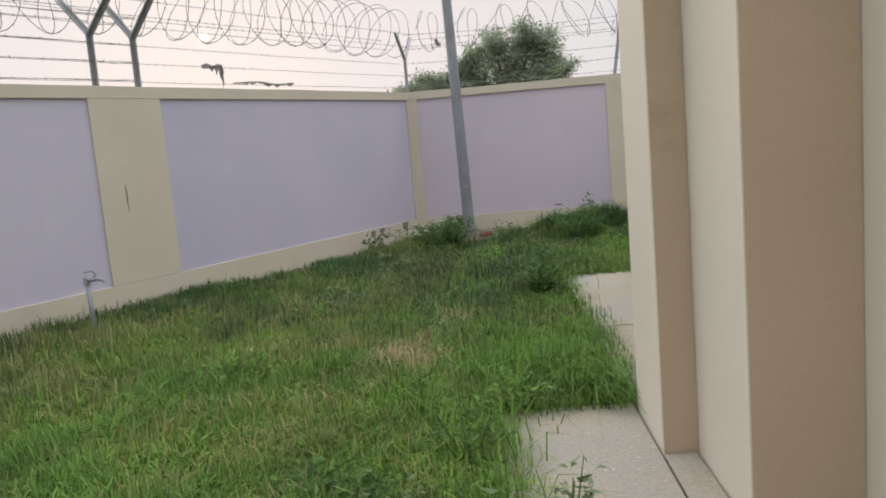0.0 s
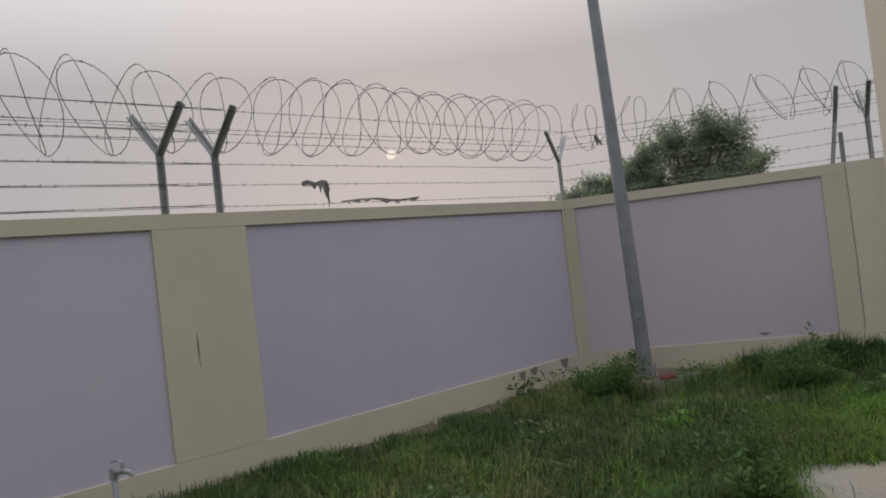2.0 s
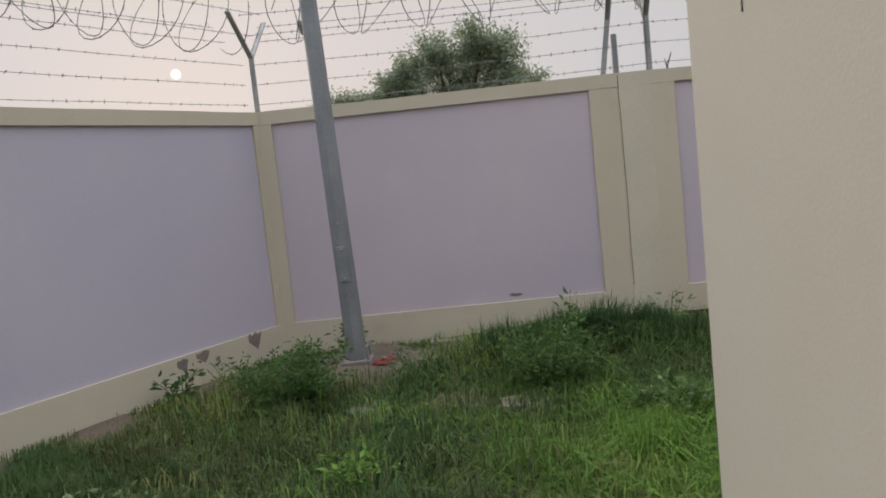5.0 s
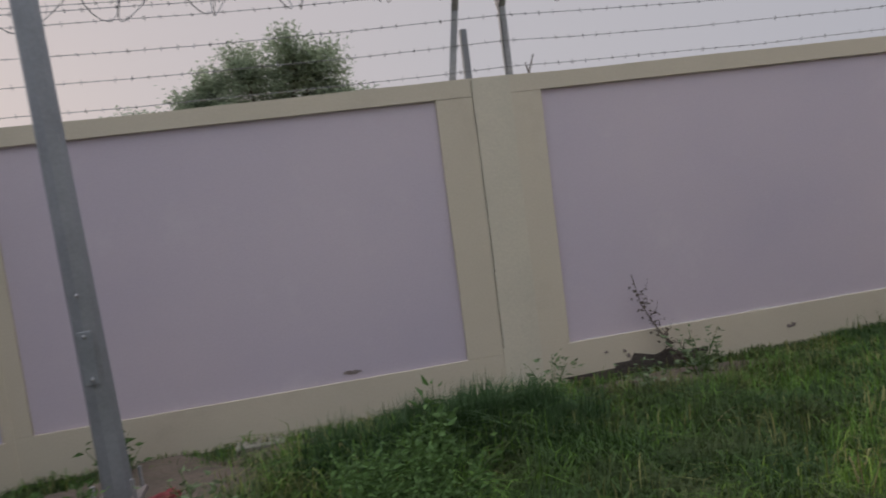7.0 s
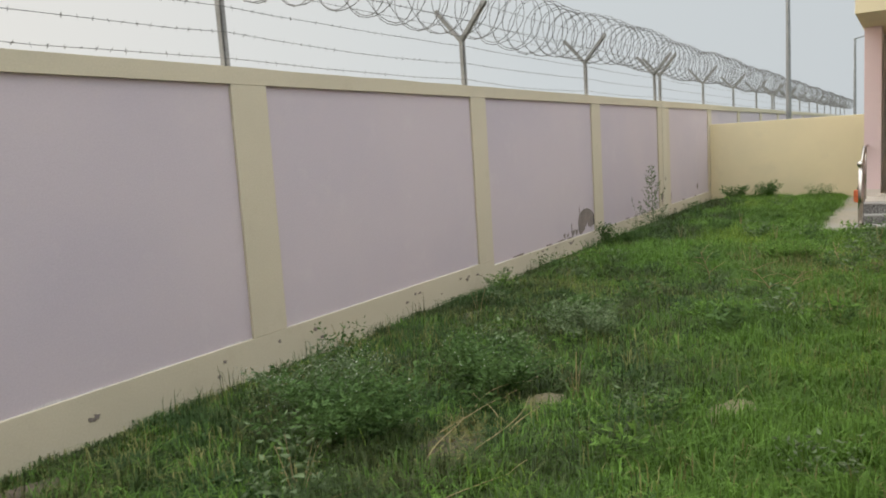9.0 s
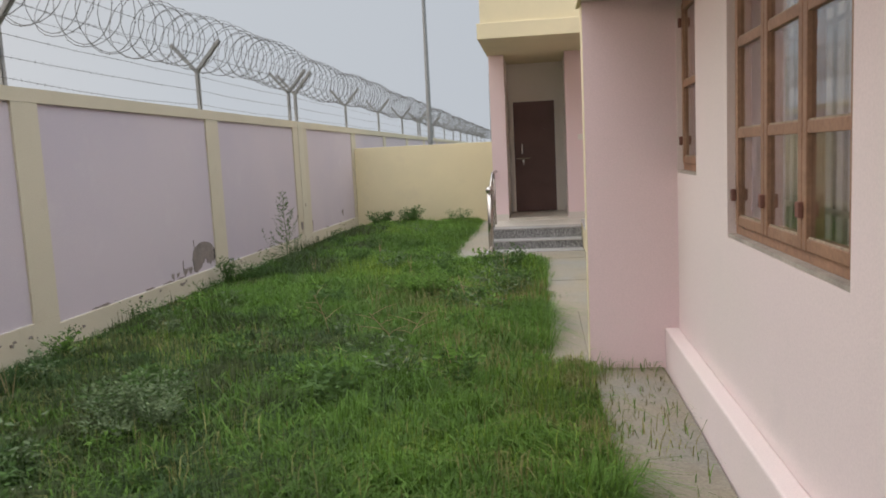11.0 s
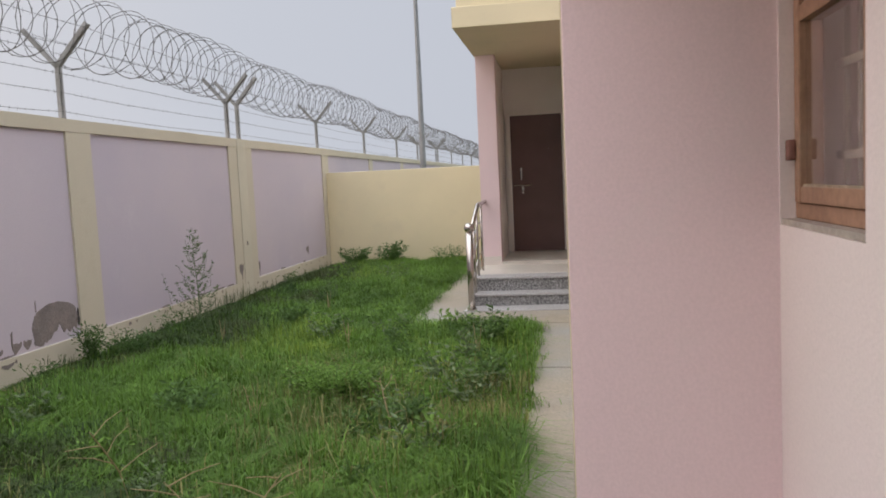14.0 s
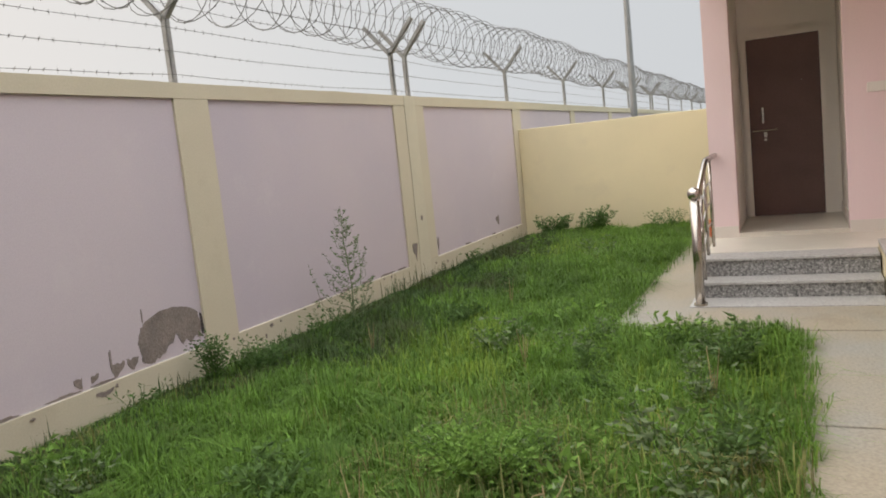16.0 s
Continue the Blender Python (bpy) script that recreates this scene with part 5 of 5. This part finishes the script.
def yard_mask(x, y, rag, loose=False):
    """Where grass grows: inside the walls, off the paving and the bare spots; rag roughens the edges."""
    ok = y < np.where(x < 12.5, 15.84 + 0.10 * smooth_noise(x, x * 0.3, 3.0, 11) + rag * 0.8, 15.97)
    ok &= ((x - 0) * ws - (y - 16) * wc) > 0.14 - rag            # inside the west wall
    ok &= x < 23.2
    if loose:
        return ok & ~((x > 1.85) & (y < 7.25)) & ~((x > 2.63) & (x < 3.05) & (y < 11.17)) & ~((x > 2.63) & (y < 10.72)) & ~((x > 10.32) & (y < 11.23)) & (y > 4)
    for x0, x1, y0, y1 in PAVE:
        ok &= ~((x > x0 + rag) & (x < x1 - rag) & (y > y0 + rag) & (y < y1 - rag))
    ok &= ~((x > 1.82) & (y < 11.2))
    ok &= ~((x > 2.6) & (y < 10.75))
    ok &= ~((x > 10.4) & (y < 11.5))
    ok &= ~((x > 16.2) & (y < 13.0 + rag * 0.0 - 0.02))
    ok &= ~((x > 1.45) & (y < 7.2)) & ~((x > 1.25) & (y < 4.95))
    for bx, by, rx, ry, _ in BARE:
        ok &= ((x - bx) / (rx * 0.95)) ** 2 + ((y - by) / (ry * 0.95)) ** 2 > 1 - 3.5 * rag
    return ok


def blades(name, count, x0, x1, y0, y1, height, width, mat, label, seed, keep=None, lean=0.95, loose=False, foot=True):
    r = np.random.default_rng(seed)
    x, y = r.uniform(x0, x1, count), r.uniform(y0, y1, count)
    cx, cy = np.round(x * 14) / 14, np.round(y * 14) / 14      # tufts
    x, y = x * 0.55 + cx * 0.45 + r.normal(size=count) * 0.012, y * 0.55 + cy * 0.45 + r.normal(size=count) * 0.012
    ok = yard_mask(x, y, np.abs(r.normal(size=count)) * 0.10, loose)
    if keep is not None:
        ok &= keep(x, y, r)
    x, y = x[ok], y[ok]
    n = len(x)
    tall = np.clip(1 + 0.7 * smooth_noise(x, y, 2.2, seed + 1) + 0.6 * smooth_noise(x, y, 8.0, seed + 2), 0.35, 2.2)
    mound = 0.8 * np.exp(-(((x - 2.5) / 1.3) ** 2 + ((y - 14.55) / 0.5) ** 2)) * 1.3 + np.exp(-(((x - 20.5) / 2.5) ** 2 + ((y - 14.3) / 1.0) ** 2)) * 0.3
    h = height * (tall + mound) * r.uniform(0.45, 1.15, n)
    # rank tufts: every clump has its own height and its own way of falling over
    kx, ky = np.floor(x * 4.3 + 0.6 * smooth_noise(x, y, 5.0, seed + 3)), np.floor(y * 4.3 + 0.6 * smooth_noise(x, y, 5.0, seed + 4))
    own = np.modf(np.abs(np.sin(kx * 12.9898 + ky * 78.233 + seed)) * 43758.5453)[0]
    h *= 0.62 + 0.75 * own
    wall = np.minimum(16 - y, np.where(y > 12.2, x * ws - (y - 16) * wc, 9.0))
    if foot:
        h *= np.clip(0.22 + wall / 0.75, 0.3, 1.0)
    a = np.where(r.uniform(0, 1, n) < 0.5, r.uniform(0, 2 * np.pi, n), own * 40 + r.normal(size=n) * 0.6)
    ln = h * np.abs(r.normal(size=n)) * lean
    dx, dy = np.cos(a), np.sin(a)
    w = width * r.uniform(0.6, 1.3, n)
    z0 = np.full(n, -0.04)
    p = np.stack([x, y, z0], axis=1)
    side = np.stack([-dy * w, dx * w, np.zeros(n)], axis=1)
    midp = p + np.stack([dx * ln * 0.33, dy * ln * 0.33, 0.04 + h * 0.66], axis=1)
    tip = p + np.stack([dx * ln, dy * ln, 0.04 + np.maximum(h - ln * 0.38, 0.25 * h)], axis=1)
    v = np.stack([p - side, p + side, midp - side * 0.8, midp + side * 0.8, tip], axis=1).reshape(-1, 3)
    i = np.arange(n)[:, None] * 5
    f = np.concatenate([np.concatenate([i, i + 1, i + 3], axis=1), np.concatenate([i, i + 3, i + 2], axis=1), np.concatenate([i + 2, i + 3, i + 4], axis=1)])
    ob = new(name, raw_mesh(name, v, f, mat))
    tagged(ob, label, "grass", "", "stuff")


def dry_spot(x, y, r):
    d =  0.5 * np.exp(-(((x - 2.6) / 0.6) ** 2 + ((y - 12.0) / 0.5) ** 2))
    d += 0.30 * (smooth_noise(x, y, 1.6, 77) > 0.10) + 0.12 + 0.3 * np.exp(-(((x - 8.5) / 2.2) ** 2 + ((y - 11.5) / 0.3) ** 2))
    d += 0.75 * ((x < 0.4) & (y < 12.5)) + 0.25 * ((x < 1.0) & (y < 10))
    d += 0.4 * np.exp(-((y - 15.4) / 0.7) ** 2) * (x > 3.2) + 0.35 * ((x < 1.9) & (y > 13.2)) + 0.4 * np.exp(-((x - 12.6) / 1.8) ** 2 - ((y - 11.9) / 0.45) ** 2)
    return r.uniform(0, 1, len(x)) < d


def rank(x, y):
    """How far the grass takes the darker green, towards the walls and in the corner."""
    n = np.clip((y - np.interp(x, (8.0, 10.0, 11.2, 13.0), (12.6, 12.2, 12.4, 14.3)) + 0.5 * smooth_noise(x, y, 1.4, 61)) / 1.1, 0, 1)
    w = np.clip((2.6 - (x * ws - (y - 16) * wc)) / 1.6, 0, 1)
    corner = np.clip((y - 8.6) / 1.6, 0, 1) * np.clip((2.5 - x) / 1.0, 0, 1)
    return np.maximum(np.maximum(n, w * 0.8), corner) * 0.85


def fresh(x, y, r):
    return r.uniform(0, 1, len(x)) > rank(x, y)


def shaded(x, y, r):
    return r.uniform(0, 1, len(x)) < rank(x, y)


LAWN, RANK = "overgrown green grass filling the yard", "darker grass towards the boundary walls"
# the same blades sown twice: lawn green, and a darker green where rank() is high
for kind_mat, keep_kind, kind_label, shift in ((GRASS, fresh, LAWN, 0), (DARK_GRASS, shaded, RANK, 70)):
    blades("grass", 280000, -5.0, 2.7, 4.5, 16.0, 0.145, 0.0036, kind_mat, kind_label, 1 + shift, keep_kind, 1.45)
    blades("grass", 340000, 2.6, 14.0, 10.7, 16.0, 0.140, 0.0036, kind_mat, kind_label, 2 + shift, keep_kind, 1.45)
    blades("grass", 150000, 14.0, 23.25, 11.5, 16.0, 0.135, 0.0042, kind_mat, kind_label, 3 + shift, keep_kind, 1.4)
blades("dry_grass", 250000, -8.0, 14.5, 5.0, 16.0, 0.16, 0.0032, DRY_GRASS, "scattered half-dry olive grass stalks", 4, dry_spot, 0.8)


def near(v, edge, reach):
    return np.exp(-(np.clip(v - edge, 0, 9) / reach) ** 2)


def fringe_west(x, y, r):
    p = near(x, 1.88 + 0.06 * smooth_noise(y, y, 3.0, 5), 0.10) * (y > 7.2)
    p = np.maximum(p, near(-y, -7.3, 0.07) * (x < 1.86) * (y < 7.32))
    p = np.maximum(p, near(x, 1.10, 0.05) * (y < 7.3))
    return r.uniform(0, 1, len(x)) < p * 0.75


def fringe_slab(x, y, r):
    p = near(-y, -11.32 + 0.12 * smooth_noise(x, x, 2.5, 6), 0.12) + 0.012 + 0.03 * (x > 8.6) + 0.5 * near(-x, -10.33, 0.05) + 0.25 * near(y, 10.72, 0.03)
    return (x > 3) & (y > 10.70) & (r.uniform(0, 1, len(x)) < 0.7 * p)


def fringe_path(x, y, r):
    e = 0.10 * smooth_noise(x, y, 4.0, 7)
    p = near(-y, -11.62 + e, 0.10) * (x < 16.3)
    p = np.maximum(p, near(x, 16.25 + e, 0.10) * (y < 13.0) * (y > 11.6) * (x > 16.2))
    p = np.maximum(p, near(-y, -13.02 + e, 0.10) * (x > 16.2))
    return (x > 10.86) & (y > 11.2) & (r.uniform(0, 1, len(x)) < 0.75 * p)


EDGE = "grass creeping over the concrete edge"
blades("grass", 26000, 0.9, 2.5, 5.5, 11.5, 0.13, 0.003, GRASS, EDGE, 31, fringe_west, 1.3, True)
blades("grass", 22000, 3.0, 10.43, 10.75, 11.4, 0.10, 0.003, GRASS, EDGE, 32, fringe_slab, 1.3, True)
blades("dry_grass", 30000, 3.0, 10.43, 10.75, 11.4, 0.10, 0.003, DRY_GRASS, "half-dry grass creeping over the concrete edge", 33, fringe_slab, 1.3, True)
blades("grass", 60000, 10.86, 23.2, 11.2, 13.1, 0.12, 0.0034, GRASS, EDGE, 34, fringe_path, 1.2, True)


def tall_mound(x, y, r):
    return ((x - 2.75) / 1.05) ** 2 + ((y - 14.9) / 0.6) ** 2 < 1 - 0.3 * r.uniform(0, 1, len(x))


def straw_streak(x, y, r):
    u = (x - 0.55) * 0.94 - (y - 8.5) * 0.34
    w = (x - 0.55) * 0.34 + (y - 8.5) * 0.94
    return r.uniform(0, 1, len(x)) < np.exp(-(u / 0.22) ** 2 - (w / 0.75) ** 2)


# the clump is coloured a darker green than the lawn blades
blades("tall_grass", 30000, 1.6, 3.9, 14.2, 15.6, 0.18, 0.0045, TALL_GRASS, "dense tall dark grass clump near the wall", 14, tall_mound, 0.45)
blades("dry_grass", 9000, -0.3, 1.1, 7.3, 9.8, 0.15, 0.0045, STRAW, "streak of bleached dry grass in the lawn", 15, straw_streak, 1.0)


def straw_mat(x, y, r):
    return ((x - 6.75) / 0.75) ** 2 + ((y - 13.75) / 0.42) ** 2 < 1 - 0.8 * r.uniform(0, 1, len(x))


blades("dry_grass", 5200, 5.9, 7.6, 13.2, 14.3, 0.10, 0.0032, DRY_GRASS, "matted flattened dry grass between the weeds", 16, straw_mat, 2.6, True)


def patches(seed, cut):
    def keep(x, y, r):
        return smooth_noise(x, y, 1.5, seed) + 0.25 * r.normal(size=len(x)) > cut + 0.5 * rank(x, y)
    return keep


blades("grass", 300000, -4.0, 23.2, 5.0, 16.0, 0.15, 0.0030, YELLOW_GREEN, "patches of paler yellowish grass in the lawn", 41, patches(91, 0.12), 1.0)


def wall_spikes(x, y, r):
    return r.uniform(0, 1, len(x)) < 0.9 * (smooth_noise(x, x * 0.2, 3.2, 55) + 0.5 * smooth_noise(x, x, 11.0, 56) > 0.12)


blades("grass", 2600, 5.2, 22.5, 15.66, 15.94, 0.17, 0.0034, DARK_GRASS, "single grass stalks standing along the wall foot", 44, wall_spikes, 0.35, True, False)
